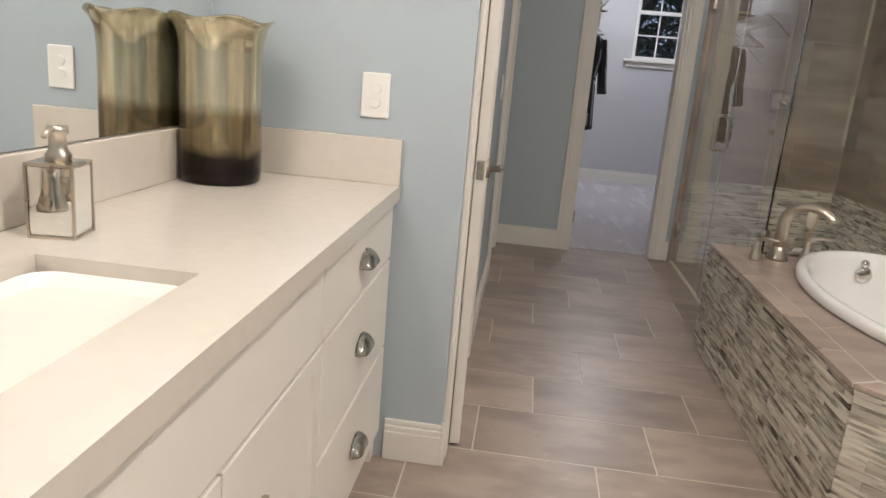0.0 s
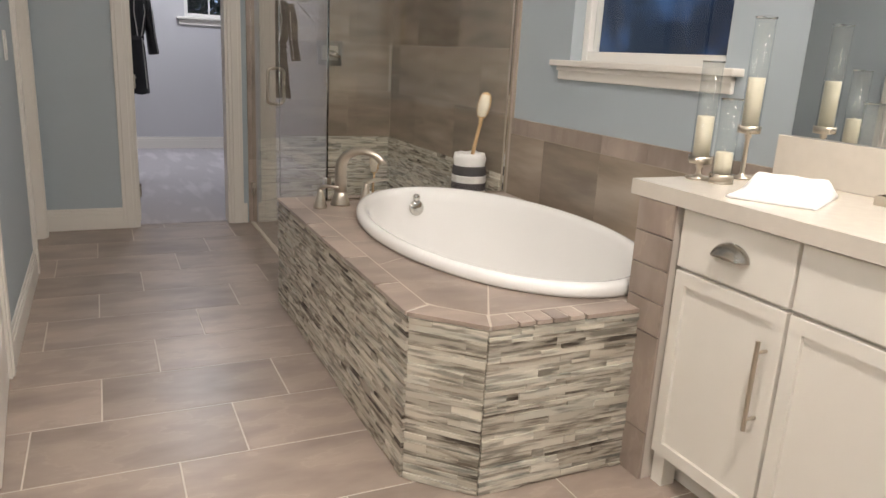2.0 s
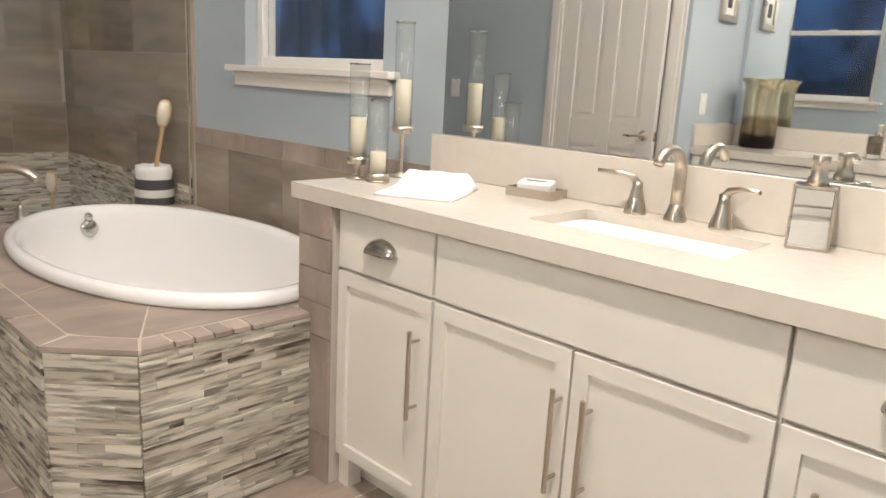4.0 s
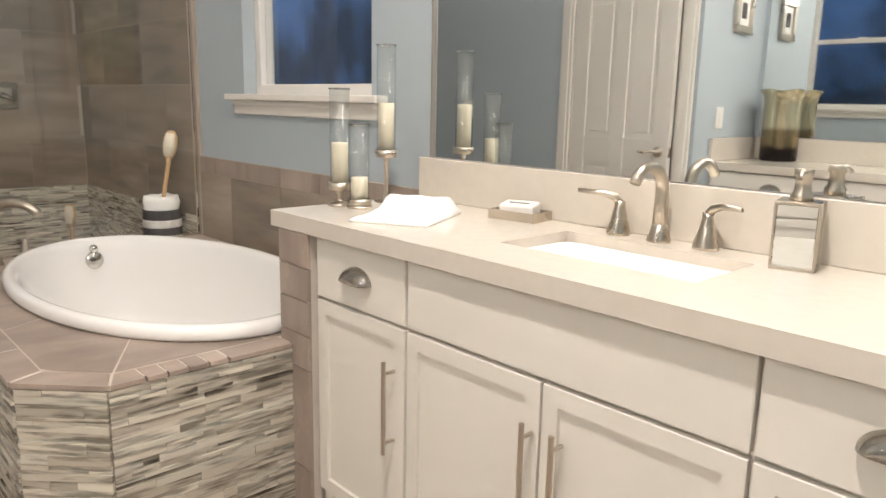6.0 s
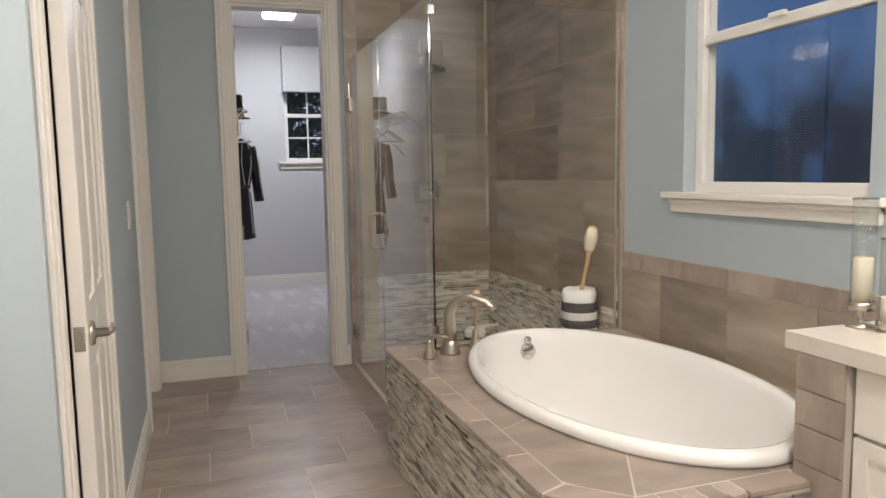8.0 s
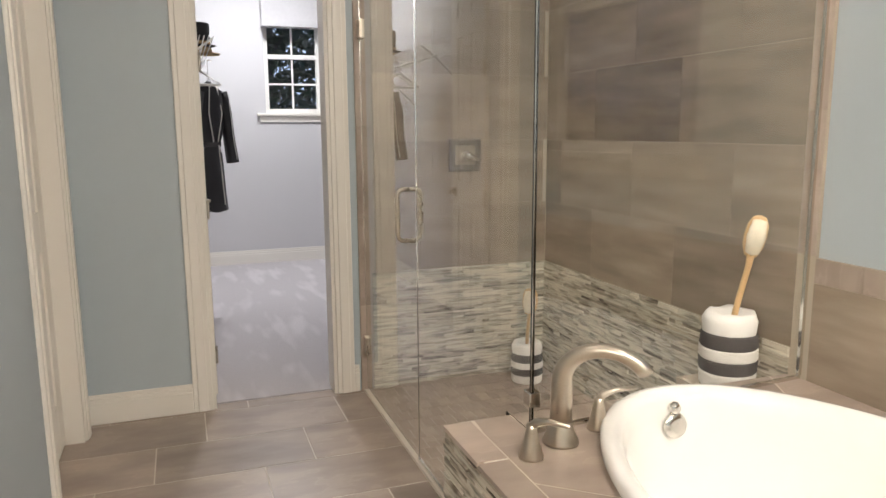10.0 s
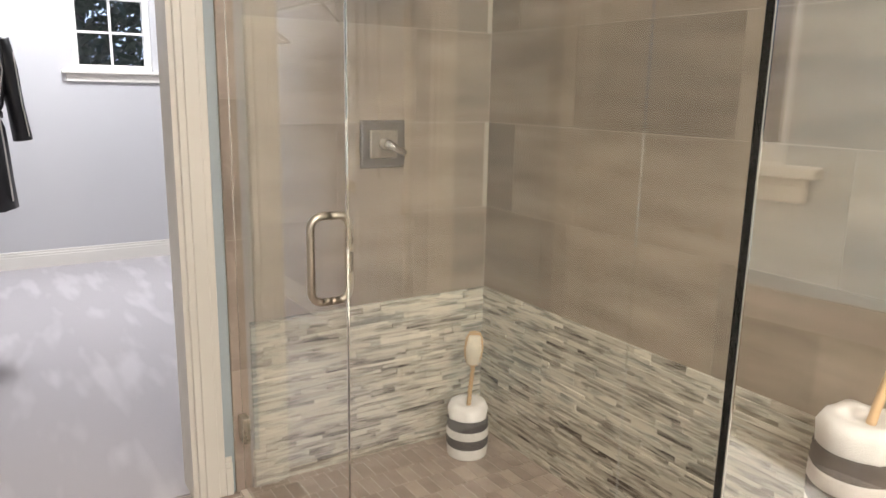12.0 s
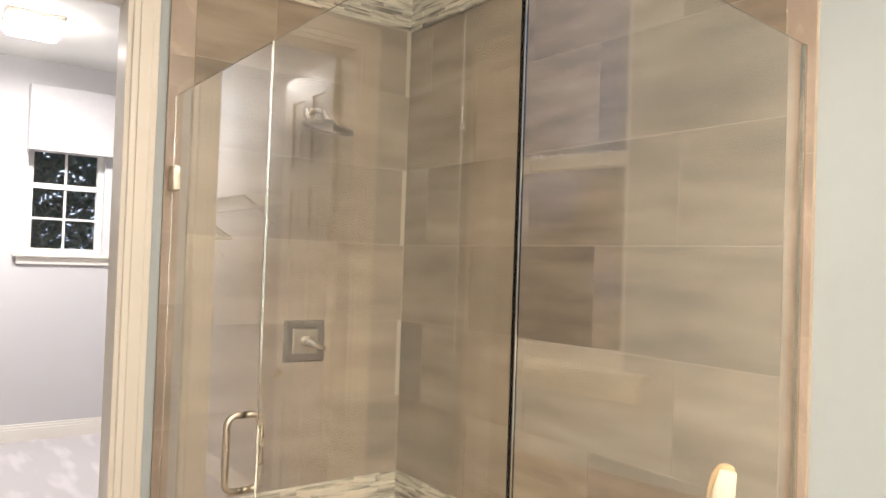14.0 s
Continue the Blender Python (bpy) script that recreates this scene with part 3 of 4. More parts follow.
def bricks(x0, x1, y0, y1, z, lx, ly, gap):
    b = None
    bm = bmesh.new()
    rng = random.Random(5)
    r = 0
    y = y0
    while y < y1 - 1e-4:
        x = x0 - (lx / 2 if r % 2 else 0)
        while x < x1 - 1e-4:
            a, c = max(x, x0) + gap, min(x + lx, x1) - gap
            if c - a > 0.01:
                h = z + rng.uniform(0, 0.001)
                v8 = [bm.verts.new(p) for p in ((a, y + gap, z - 0.01), (c, y + gap, z - 0.01), (c, min(y + ly, y1) - gap, z - 0.01), (a, min(y + ly, y1) - gap, z - 0.01))]
                t8 = [bm.verts.new((v.co.x, v.co.y, h)) for v in v8]
                bm.faces.new(t8)
                for k in range(4):
                    bm.faces.new((v8[k], v8[(k + 1) % 4], t8[(k + 1) % 4], t8[k]))
            x += lx
        y += ly
        r += 1
    return bm


ob = link("shower_floor_mosaic", bricks(GX, XR - 0.012, GW + 0.05, YE - 0.012, 0.009, 0.052, 0.104, 0.002), TILE)
tagged(ob, "small taupe brick tiles on the shower floor", "tiles", "", "stuff")

# linear mosaic strips, one direction along each face
strip_meshes = {}


def strip_mesh(length, depth, h):
    key = (round(length, 2), round(depth, 3), round(h, 4))
    if key not in strip_meshes:
        b = box(0, key[0] - 0.0006, 0, key[1], 0, key[2] - 0.0005)
        me = bpy.data.meshes.new("mosaic_strip")
        b.to_mesh(me)
        b.free()
        me.materials.append(STRIPS)
        strip_meshes[key] = me
    return strip_meshes[key]


def strips(p, q, z0, z1, parent, seed, single):
    """Stacked strips from p to q in plan, facing right of that way; single: pieces of their own."""
    rng = random.Random(seed)
    d = Vector((q[0] - p[0], q[1] - p[1], 0))
    run = d.length
    ang = math.degrees(math.atan2(d.y, d.x))
    rows, z = [], z0
    while z < z1 - 0.006:
        hh = min(rng.choice((0.010, 0.014, 0.018, 0.024)), z1 - z)
        rows.append((z, hh))
        z += hh
    bm = bmesh.new()
    for zr, hh in rows:
        x = 0.0
        while x < run - 0.004:
            l = min(rng.choice((0.04, 0.07, 0.10, 0.13, 0.17, 0.22, 0.28)), run - x)
            if run - x - l < 0.03:
                l = run - x
            dep = rng.choice((0.008, 0.010, 0.012, 0.014))
            m = Matrix.Translation((p[0], p[1], zr)) @ pose(0, 0, 0, 0, 0, ang) @ Matrix.Translation((x, -dep, 0))
            if single:
                ob = new("mosaic_strip", strip_mesh(l, dep, hh))
                ob.parent = parent
                ob.matrix_world = m
            else:
                vs = [bm.verts.new(m @ Vector((a * (l - 0.0006), b_ * dep, c * (hh - 0.0005)))) for c in (0, 1) for a, b_ in ((0, 0), (1, 0), (1, 1), (0, 1))]
                for f in ((0, 1, 5, 4), (1, 2, 6, 5), (3, 0, 4, 7), (4, 5, 6, 7)):
                    bm.faces.new([vs[k] for k in f])
            x += l
    if single:
        bm.free()
        return None
    ob = link("mosaic_strips", bm, STRIPS, parent)
    ob["kind"] = "stuff"
    ob.name = "mosaic_field"
    return ob


# shower enclosure: bottom and top mosaic, large tiles between
cladding = group("shower_cladding", "shower walls in banded taupe tile with strip mosaic below", "wall tiling")
MZ, TZ = 0.615, 2.55
strips((XR - 0.012, YE - 0.012), (XR - 0.012, GW + 0.05), 0.004, MZ, cladding, 31, False)
strips((1.30, YE - 0.012), (XR - 0.012, YE - 0.012), 0.004, MZ, cladding, 32, False)
strips((XR - 0.012, YE - 0.012), (XR - 0.012, GW + 0.05), TZ, CEIL, cladding, 33, False)
strips((1.30, YE - 0.012), (XR - 0.012, YE - 0.012), TZ, CEIL, cladding, 34, False)
part("tile_bed", box(XR - 0.0125, XR - 0.0005, GW - 0.03, YE, 0, CEIL), TANGROUT, cladding)
part("tile_bed", box(1.225, XR - 0.0126, YE - 0.0125, YE - 0.0005, 0, CEIL), TANGROUT, cladding)


def wall_tiles(axis, lo, hi, at, face, z0, z1, th, tl, parent, offs=0.5, name="wall_tile", mat=WALLTILE):
    """Large tiles in running bond on a wall."""
    r, z = 0, z0
    while z < z1 - 0.01:
        x = lo - (tl * offs if r % 2 else 0)
        while x < hi - 0.005:
            a, c = max(x, lo) + 0.001, min(x + tl, hi) - 0.001
            if c - a > 0.02:
                p, q = sorted((at, at + face * 0.010))
                za, zb = z + 0.001, min(z + th, z1) - 0.001
                part(name, box(a, c, p, q, za, zb) if axis == "x" else box(p, q, a, c, za, zb), mat, parent)
            x += tl
        z += th
        r += 1


wall_tiles("y", GW + 0.047, YE - 0.012, XR - 0.004, -1, MZ, TZ, 0.329, 0.62, cladding)
wall_tiles("x", 1.315, XR - 0.016, YE - 0.004, -1, MZ, TZ, 0.329, 0.62, cladding)
wall_tiles("x", 1.225, 1.313, YE - 0.004, -1, 0.0, CEIL, 0.45, 0.09, cladding, 0, "edge_tile", TILE)
wall_tiles("y", GW - 0.03, GW + 0.045, XR - 0.004, -1, 0.93, CEIL, 0.45, 0.08, cladding, 0, "edge_tile", TILE)

# tub's own strip cladding
strips((DX + 0.018, GW + 0.05), (DX + 0.018, DY + CH), 0.003, DZ - 0.014, deck, 41, False)
strips((DX + 0.018, DY + CH), (DX + CH, DY + 0.018), 0.003, DZ - 0.014, deck, 42, True)
strips((DX + CH, DY + 0.018), (1.735, DY + 0.018), 0.003, DZ - 0.014, deck, 43, True)
strips((DX + 0.018, GW + 0.05), (XR, GW + 0.05), 0.004, DZ - 0.014, deck, 44, False)

# tile wainscot along the tub
wains = group("tile_wainscot", "taupe tile wainscot with a narrow border course above the tub", "wall tiling")
part("tile_bed", box(XR - 0.0125, XR - 0.0005, 1.58, GW - 0.03, DZ - 0.03, 0.925), TANGROUT, wains)
wall_tiles("y", 1.58, GW - 0.031, XR - 0.004, -1, DZ - 0.01, 0.845, 0.40, 0.45, wains)
wall_tiles("y", 1.58, GW - 0.031, XR - 0.004, -1, 0.846, 0.925, 0.08, 0.30, wains, 0.5, "border_tile", TILE)

# half wall between tub and vanity
pony = group("half_wall", "tile-clad half wall between tub and vanity", "half wall")
part("core", box(1.745, XR, 1.43, 1.575, 0, 0.855), GROUT, pony)
for z0, z1 in ((0.0, 0.155), (0.158, 0.46), (0.463, 0.56), (0.563, 0.66), (0.663, 0.755), (0.758, 0.853)):
    part("tile", box(1.734, 1.745, 1.428, 1.577, z0, z1, 0.001, None, 1), TILE, pony)
for k in range(2):
    for z0, z1 in ((0.0, 0.42), (0.423, 0.853)):
        part("tile", box(1.745 + 0.26 * k, 2.003 + 0.26 * k, 1.577, 1.586, z0, z1), TILE, pony)

# glass enclosure
GT = 2.10
enc = group("shower_enclosure", "frameless clear glass shower enclosure with a hinged door", "shower enclosure")
SEAM = 4.18
d1 = part("glass_door", box(GX - 0.005, GX + 0.005, SEAM + 0.003, YE - 0.02, 0.02, GT, 0.001, None, 1), GLASS, enc, "hinged clear glass door")
p1 = part("side_panel", box(GX - 0.005, GX + 0.005, GY + 0.006, GW + 0.066, DZ + 0.004, GT, 0, box(GX - 0.005, GX + 0.005, GW + 0.066, SEAM - 0.002, 0.012, GT)), GLASS, enc)
p2 = part("deck_panel", prism([(GX - 0.005, GY - 0.005), (XR - 0.016, GW - 0.005), (XR - 0.016, GW + 0.005), (GX - 0.005, GY + 0.005)], DZ + 0.004, GT), GLASS, enc)
for o in (d1, p1, p2):
    o.visible_shadow = False
part("seal", box(GX - 0.006, GX + 0.006, SEAM - 0.0015, SEAM + 0.0025, 0.03, GT - 0.01), CHROME, enc)
part("corner_seal", box(GX - 0.0070, GX - 0.0052, GY - 0.0070, GY - 0.0052, DZ + 0.005, GT), CHROME, enc)
part("bottom_channel", prism([(GX, GY - 0.009), (XR - 0.016, GW - 0.009), (XR - 0.016, GW + 0.009), (GX, GY + 0.009)], DZ, DZ + 0.010), CHROME, enc)
part("bottom_channel", box(GX - 0.009, GX + 0.009, GW + 0.06, SEAM, 0.004, 0.016), CHROME, enc)
part("wall_channel", box(XR - 0.024, XR - 0.012, GW - 0.009, GW + 0.009, DZ + 0.010, GT), CHROME, enc)
for z in (0.25, 1.80):
    h = part("glass_hinge", box(GX - 0.018, GX + 0.018, YE - 0.070, YE - 0.014, z - 0.045, z + 0.045, 0.004), NICKEL, enc, "brushed nickel glass hinge")
for z in (0.62, 2.04):
    part("clamp", box(GX - 0.012, GX + 0.02, GY - 0.012, GY + 0.03, z - 0.02, z + 0.02, 0.003), CHROME, enc)
hy, hz0, hz1 = 4.275, 0.893, 1.098
hd = None
for sgn in (-1, 1):
    x0 = GX + sgn * 0.005
    x1 = GX + sgn * 0.052
    r = 0.028
    pts = [(x0, hy, hz0), (x1 - sgn * r, hy, hz0)] + arc((x1 - sgn * r, hy, hz0 + r), r, -90, 0, (sgn, 0, 0), (0, 0, 1), 6) + arc((x1 - sgn * r, hy, hz1 - r), r, 0, 90, (sgn, 0, 0), (0, 0, 1), 6) + [(x0, hy, hz1)]
    part("pull_handle", tube(pts, 0.0095, 14), NICKEL, enc, "D-shaped brushed nickel pull", True)

# shower fittings
val = group("shower_valve", "square nickel shower valve with a lever on the tiled wall", "shower valve")
val.matrix_world = Matrix.Translation((1.80, YE - 0.014, 1.198))
part("plate", box(-0.088, 0.088, -0.008, 0.002, -0.084, 0.084, 0.007, None, 3), GUNMETAL, val)
part("inner_plate", box(-0.055, 0.055, -0.016, -0.008, -0.05, 0.05, 0.005, None, 2), NICKEL, val)
part("valve_lever", tube([(0, -0.016, 0.0), (0, -0.055, 0.0), (0.02, -0.062, -0.01), (0.06, -0.064, -0.028)], 0.014, 12, None, [0.022, 0.020, 0.014, 0.010]), CHROME, val, "", True)
head = group("rain_shower", "round nickel rain shower on a wall arm", "shower")
head.matrix_world = Matrix.Translation((1.79, YE - 0.014, 2.115))
part("flange", lathe([(0, 0), (0.03, 0), (0.026, 0.01), (0, 0.012)], 20), NICKEL, head).matrix_local = pose(0, 0, 0, 90)
part("arm", tube([(0, 0, 0), (0, -0.06, 0.005), (0, -0.11, -0.01), (0, -0.15, -0.05)], 0.011, 12), NICKEL, head, "", True)
rh = part("rose", lathe([(0, 0.03), (0.018, 0.028), (0.03, 0.012), (0.095, 0.004), (0.10, -0.004), (0.095, -0.012), (0, -0.012)], 32), GUNMETAL, head, "", True)
rh.matrix_local = pose(0, -0.165, -0.075, 20)
dr = tagged(link("floor_drain", lathe([(0, 0.011), (0.05, 0.011), (0.055, 0.009), (0.055, 0.006), (0, 0.006)], 28), NICKEL), "round nickel drain in the shower floor", "drain")
dr.location = (1.78, 4.2, 0)


def basket(x, y, z, s, lean, wide=1.0):
    """A rope basket in bands of white and charcoal, holding a towel roll and a long bath brush."""
    e = group("rope_basket", "striped white and charcoal rope basket holding folded towels", "basket", (x, y, z), "baskets")
    r = 0.082 * s * wide
    for k, (z0, z1, m) in enumerate(((0.0, 0.045, WHITEROPE), (0.045, 0.085, GREYROPE), (0.085, 0.12, WHITEROPE), (0.12, 0.165, GREYROPE))):
        pr = []
        n = 3
        for j in range(n):
            a, b_ = z0 + (z1 - z0) * j / n, z0 + (z1 - z0) * (j + 1) / n
            pr += [(r * (0.94 + 0.06 * math.sin(a * 18)), a * s), (r * (0.99 + 0.06 * math.sin(a * 18)), (a + b_) / 2 * s)]
        pr += [(r * (0.94 + 0.06 * math.sin(z1 * 18)), z1 * s)]
        if k == 0:
            pr = [(0, 0)] + pr
        part("rope_band", lathe(pr, 28), m, e, "", True)
    tw = lathe([(0, 0.10 * s), (r * 0.85, 0.11 * s), (r * 0.92, 0.165 * s), (r * 0.97, 0.20 * s), (r * 0.85, 0.225 * s), (r * 0.5, 0.222 * s), (r * 0.3, 0.21 * s), (0, 0.21 * s)], 28)
    for v_ in tw.verts:
        v_.co += 0.007 * s * Vector(noise.noise_vector(v_.co * 28 + Vector((x, y, 0))))
    t_ = link("rolled_towel", tw, TOWEL, None, "", True)
    t_.location = (x, y, z)
    tagged(t_, "white rolled towel tucked in a rope basket", "towel", "rolled towels")
    b_ = group("bath_brush", "long-handled wooden bath brush standing in a basket", "brush", (x, y, z + 0.15 * s), "bath brushes")
    b_.rotation_euler = (radians(lean[0]), radians(lean[1]), radians(-35))
    part("handle", tube([(0, 0, 0), (0.0, 0, 0.12 * s), (0.003, 0, 0.22 * s), (0, 0, 0.26 * s)], 0.011, 10, None, [0.010 * s, 0.009 * s, 0.009 * s, 0.012 * s]), BAMBOO, b_, "", True)
    hb = lathe([(0, -0.075), (0.02, -0.068), (0.033, -0.035), (0.036, 0), (0.033, 0.04), (0.02, 0.066), (0, 0.072)], 20, (0, 0, 0.31 * s), 1, 0.35)
    part("brush_head", hb, BAMBOO, b_, "", True)
    br = lathe([(0, -0.064), (0.022, -0.055), (0.030, 0), (0.022, 0.055), (0, 0.06)], 18, (0, -0.016, 0.31 * s), 1, 0.55)
    part("bristles", br, BRISTLE, b_, "", True)


basket(2.08, 4.87, 0.010, 0.95, (4, 3))
basket(2.15, 3.485, 0.455, 1.14, (2, 10))
bn = group("shower_bench", "strip mosaic clad ledge inside the shower", "ledge")
part("top", box(2.03, XR - 0.018, GW + 0.065, 3.60, 0.425, 0.455), WALLTILE, bn)
part("riser", box(2.04, XR - 0.018, GW + 0.065, 3.59, 0.009, 0.425), STRIPS, bn)


# ---- vanities ----
def cup_pull(parent, m):
    b = bmesh.new()
    n, k_ = 14, 6
    rows_ = []
    for j in range(k_ + 1):
        f = math.pi / 2 * j / k_
        rows_.append([b.verts.new((0.046 * math.cos(math.pi * i / n) * (0.55 + 0.45 * math.cos(f)), -0.026 * math.sin(f) - 0.001, 0.034 * math.sin(math.pi * i / n) * math.cos(f) - 0.008)) for i in range(n + 1)])
    for a, c in zip(rows_, rows_[1:]):
        for i in range(n):
            b.faces.new((a[i], a[i + 1], c[i + 1], c[i]))
    bmesh.ops.solidify(b, geom=b.faces[:], thickness=0.002)
    o = part("cup_pull", b, CHROME, parent, "polished nickel cup pull", True)
    o.matrix_local = m @ Matrix.Diagonal((1.3, 1.2, 1.2, 1))
    return o


def bar_pull(parent, x, z0, z1):
    b = tube([(x, -0.034, z0), (x, -0.034, z1)], 0.006, 12)
    for z in (z0 + 0.03, z1 - 0.03):
        b = tube([(x, 0.0, z), (x, -0.034, z)], 0.0045, 8, b)
    return part("bar_pull", b, NICKEL, parent, "brushed nickel bar pull")


def front(name, parent, x0, x1, z0, z1, shaker):
    """A drawer or door front; local y 0 is the carcass face, the front stands out towards -y."""
    if not shaker:
        return part(name, box(x0, x1, -0.019, -0.001, z0, z1, 0.002, None, 1), CABINET, parent)
    b = box(x0, x1, -0.019, -0.001, z0, z1, 0.0015, None, 1)
    face = max((f for f in b.faces if f.normal.y < -0.99), key=lambda f: f.calc_area())
    bmesh.ops.inset_region(b, faces=[face], thickness=0.053, depth=0)
    bmesh.ops.inset_region(b, faces=[face], thickness=0.002, depth=-0.009)
    return part(name, b, CABINET, parent)


def unit(m, w, depth, label, fronts):
    """One cabinet unit: local x along the front, y to the wall, z up. fronts: kind, x0, x1, z0, z1, pulls."""
    e = group("vanity_cabinet", label, "cabinet", grp="vanity cabinets")
    e.matrix_world = m
    b = box(0, w, 0, depth, 0.10, 0.852)
    b = box(0.0, 0.045, 0.0, 0.05, 0.0, 0.10, 0, b)
    b = box(w - 0.045, w, 0.0, 0.05, 0.0, 0.10, 0, b)
    b = box(0.0, w, 0.07, 0.085, 0.0, 0.10, 0, b)
    part("body", b, CABINET, e)
    for kind, x0, x1, z0, z1, pull in fronts:
        f = front("drawer_front" if kind == "d" else "cabinet_door", e, x0 + 0.003, x1 - 0.003, z0 + 0.003, z1 - 0.003, kind == "s")
        if pull == "cup":
            cup_pull(f, pose((x0 + x1) / 2, -0.019, (z0 + z1) / 2))
        elif pull:
            bar_pull(f, pull + 0.022, z1 - 0.325, z1 - 0.085)
            f.children[-1].location = (0, -0.019, 0)
    return e


V2X = 1.776      # face of the tub-side vanity
m2 = Matrix.Translation((V2X, 1.419, 0)) @ pose(0, 0, 0, 0, 0, -90)
D2 = XR - V2X - 0.01
lab = "cream shaker vanity cabinet"
unit(m2, 0.382, D2, lab + ", drawer over one door", [("d", 0.0, 0.38, 0.682, 0.850, "cup"), ("s", 0.0, 0.38, 0.105, 0.678, 0.318)])
unit(m2 @ Matrix.Translation((0.384, 0, 0)), 0.83, D2, lab + ", two doors below a false front", [("d", 0.0, 0.83, 0.682, 0.850, ""), ("s", 0.0, 0.415, 0.105, 0.678, 0.375), ("s", 0.415, 0.83, 0.105, 0.678, 0.45)])
unit(m2 @ Matrix.Translation((1.216, 0, 0)), 0.40, D2, lab + ", drawer over one door", [("d", 0.0, 0.40, 0.682, 0.850, "cup"), ("s", 0.0, 0.40, 0.105, 0.678, 0.06)])
unit(m2 @ Matrix.Translation((1.618, 0, 0)), 0.80, D2, lab + ", two doors below a false front", [("d", 0.0, 0.80, 0.682, 0.850, ""), ("s", 0.0, 0.40, 0.105, 0.678, 0.36), ("s", 0.40, 0.80, 0.105, 0.678, 0.44)])


def counter(name, x0, x1, y0, y1, z0, z1, hole, label):
    """A quartz top with a rectangular cut-out, and its undermount basin below."""
    hx0, hx1, hy0, hy1 = hole
    e = group(name, label, "countertop")
    b = None
    for a, c, d, f in ((x0, hx0, y0, y1), (hx1, x1, y0, y1), (hx0, hx1, y0, hy0), (hx0, hx1, hy1, y1)):
        b = box(a, c, d, f, z0, z1, 0, b)
    bmesh.ops.remove_doubles(b, verts=b.verts[:], dist=1e-5)
    part("slab", b, QUARTZ, e)
    s_ = group("undermount_sink", "white rectangular undermount basin", "sink", grp="sinks")
    n = bmesh.new()
    rings_ = []
    for i, (ins, z) in enumerate(((0.0006, z0 + 0.020), (0.006, z0 + 0.014), (0.014, z0 - 0.02), (0.028, z0 - 0.10), (0.05, z0 - 0.125), (0.09, z0 - 0.13))):
        r = max(0.02, 0.05 - 0.0 * ins)
        pts = []
        for cx, cy, a0 in ((hx1 - ins - r, hy1 - ins - r, 0), (hx0 + ins + r, hy1 - ins - r, 90), (hx0 + ins + r, hy0 + ins + r, 180), (hx1 - ins - r, hy0 + ins + r, 270)):
            for k in range(7):
                a = radians(a0 + 90 * k / 6)
                pts.append(n.verts.new((cx + r * math.cos(a), cy + r * math.sin(a), z)))
        rings_.append(pts)
    for a, c in zip(rings_, rings_[1:]):
        for k in range(28):
            n.faces.new((a[k], a[(k + 1) % 28], c[(k + 1) % 28], c[k]))
    n.faces.new(rings_[-1])
    part("bowl", n, PORCELAIN, s_, "", True)
    part("drain", lathe([(0, 0.004), (0.02, 0.004), (0.024, 0), (0, 0)], 20, ((hx0 + hx1) / 2, (hy0 + hy1) / 2, z0 - 0.13)), CHROME, s_)
    return e


CZ = 0.9
counter("countertop", 1.733, XR - 0.001, YB + 0.6, 1.617, 0.855, CZ, (1.90, 2.15, 0.395, 0.875), "cream quartz countertop over the tub-side vanity")
bs = tagged(link("backsplash", box(XR - 0.022, XR - 0.001, YB + 0.6, 1.575, CZ, 1.035, 0.002, None, 1), QUARTZ), "cream quartz backsplash strip", "backsplash")

V1X = -0.268
m1 = Matrix.Translation((V1X, -0.9, 0)) @ pose(0, 0, 0, 0, 0, 90)
D1 = V1X - XV - 0.01
unit(m1, 1.05, D1, lab + ", two doors", [("d", 0.0, 1.05, 0.682, 0.850, ""), ("s", 0.0, 0.52, 0.105, 0.678, 0.48), ("s", 0.52, 1.05, 0.105, 0.678, 0.56)])
unit(m1 @ Matrix.Translation((1.052, 0, 0)), 0.98, D1, lab + ", two doors below a false front", [("d", 0.0, 0.98, 0.682, 0.850, ""), ("s", 0.0, 0.49, 0.105, 0.678, 0.44), ("s", 0.49, 0.98, 0.105, 0.678, 0.55)])
unit(m1 @ Matrix.Translation((2.034, 0, 0)), 0.735, D1, lab + ", stack of three drawers", [("d", 0.0, 0.715, 0.682, 0.850, "cup"), ("d", 0.0, 0.715, 0.40, 0.678, "cup"), ("d", 0.0, 0.715, 0.105, 0.396, "cup")])
counter("countertop", XV + 0.001, -0.235, -0.9, YO - 0.001, 0.855, CZ, (-0.66, -0.375, 0.30, 0.84), "cream quartz countertop over the long vanity")
tagged(link("backsplash", box(XV + 0.001, XV + 0.022, -0.9, YO - 0.024, CZ, 1.035, 0.002, None, 1), QUARTZ), "cream quartz backsplash strip", "backsplash")
tagged(link("side_splash", box(XV + 0.001, -0.237, YO - 0.022, YO - 0.001, CZ, 1.035, 0.002, None, 1), QUARTZ), "cream quartz side splash against the wall", "backsplash")

mi = tagged(link("wall_mirror", box(XR - 0.007, XR - 0.001, YB + 0.6, 1.54, 1.037, 2.15, 0.001, None, 1), MIRROR), "large frameless wall mirror above the vanity", "mirror", "vanity mirrors")
mi = tagged(link("wall_mirror", box(XV + 0.001, XV + 0.007, -0.9, YO - 0.03, 1.037, 2.15, 0.001, None, 1), MIRROR), "large frameless wall mirror above the vanity", "mirror", "vanity mirrors")

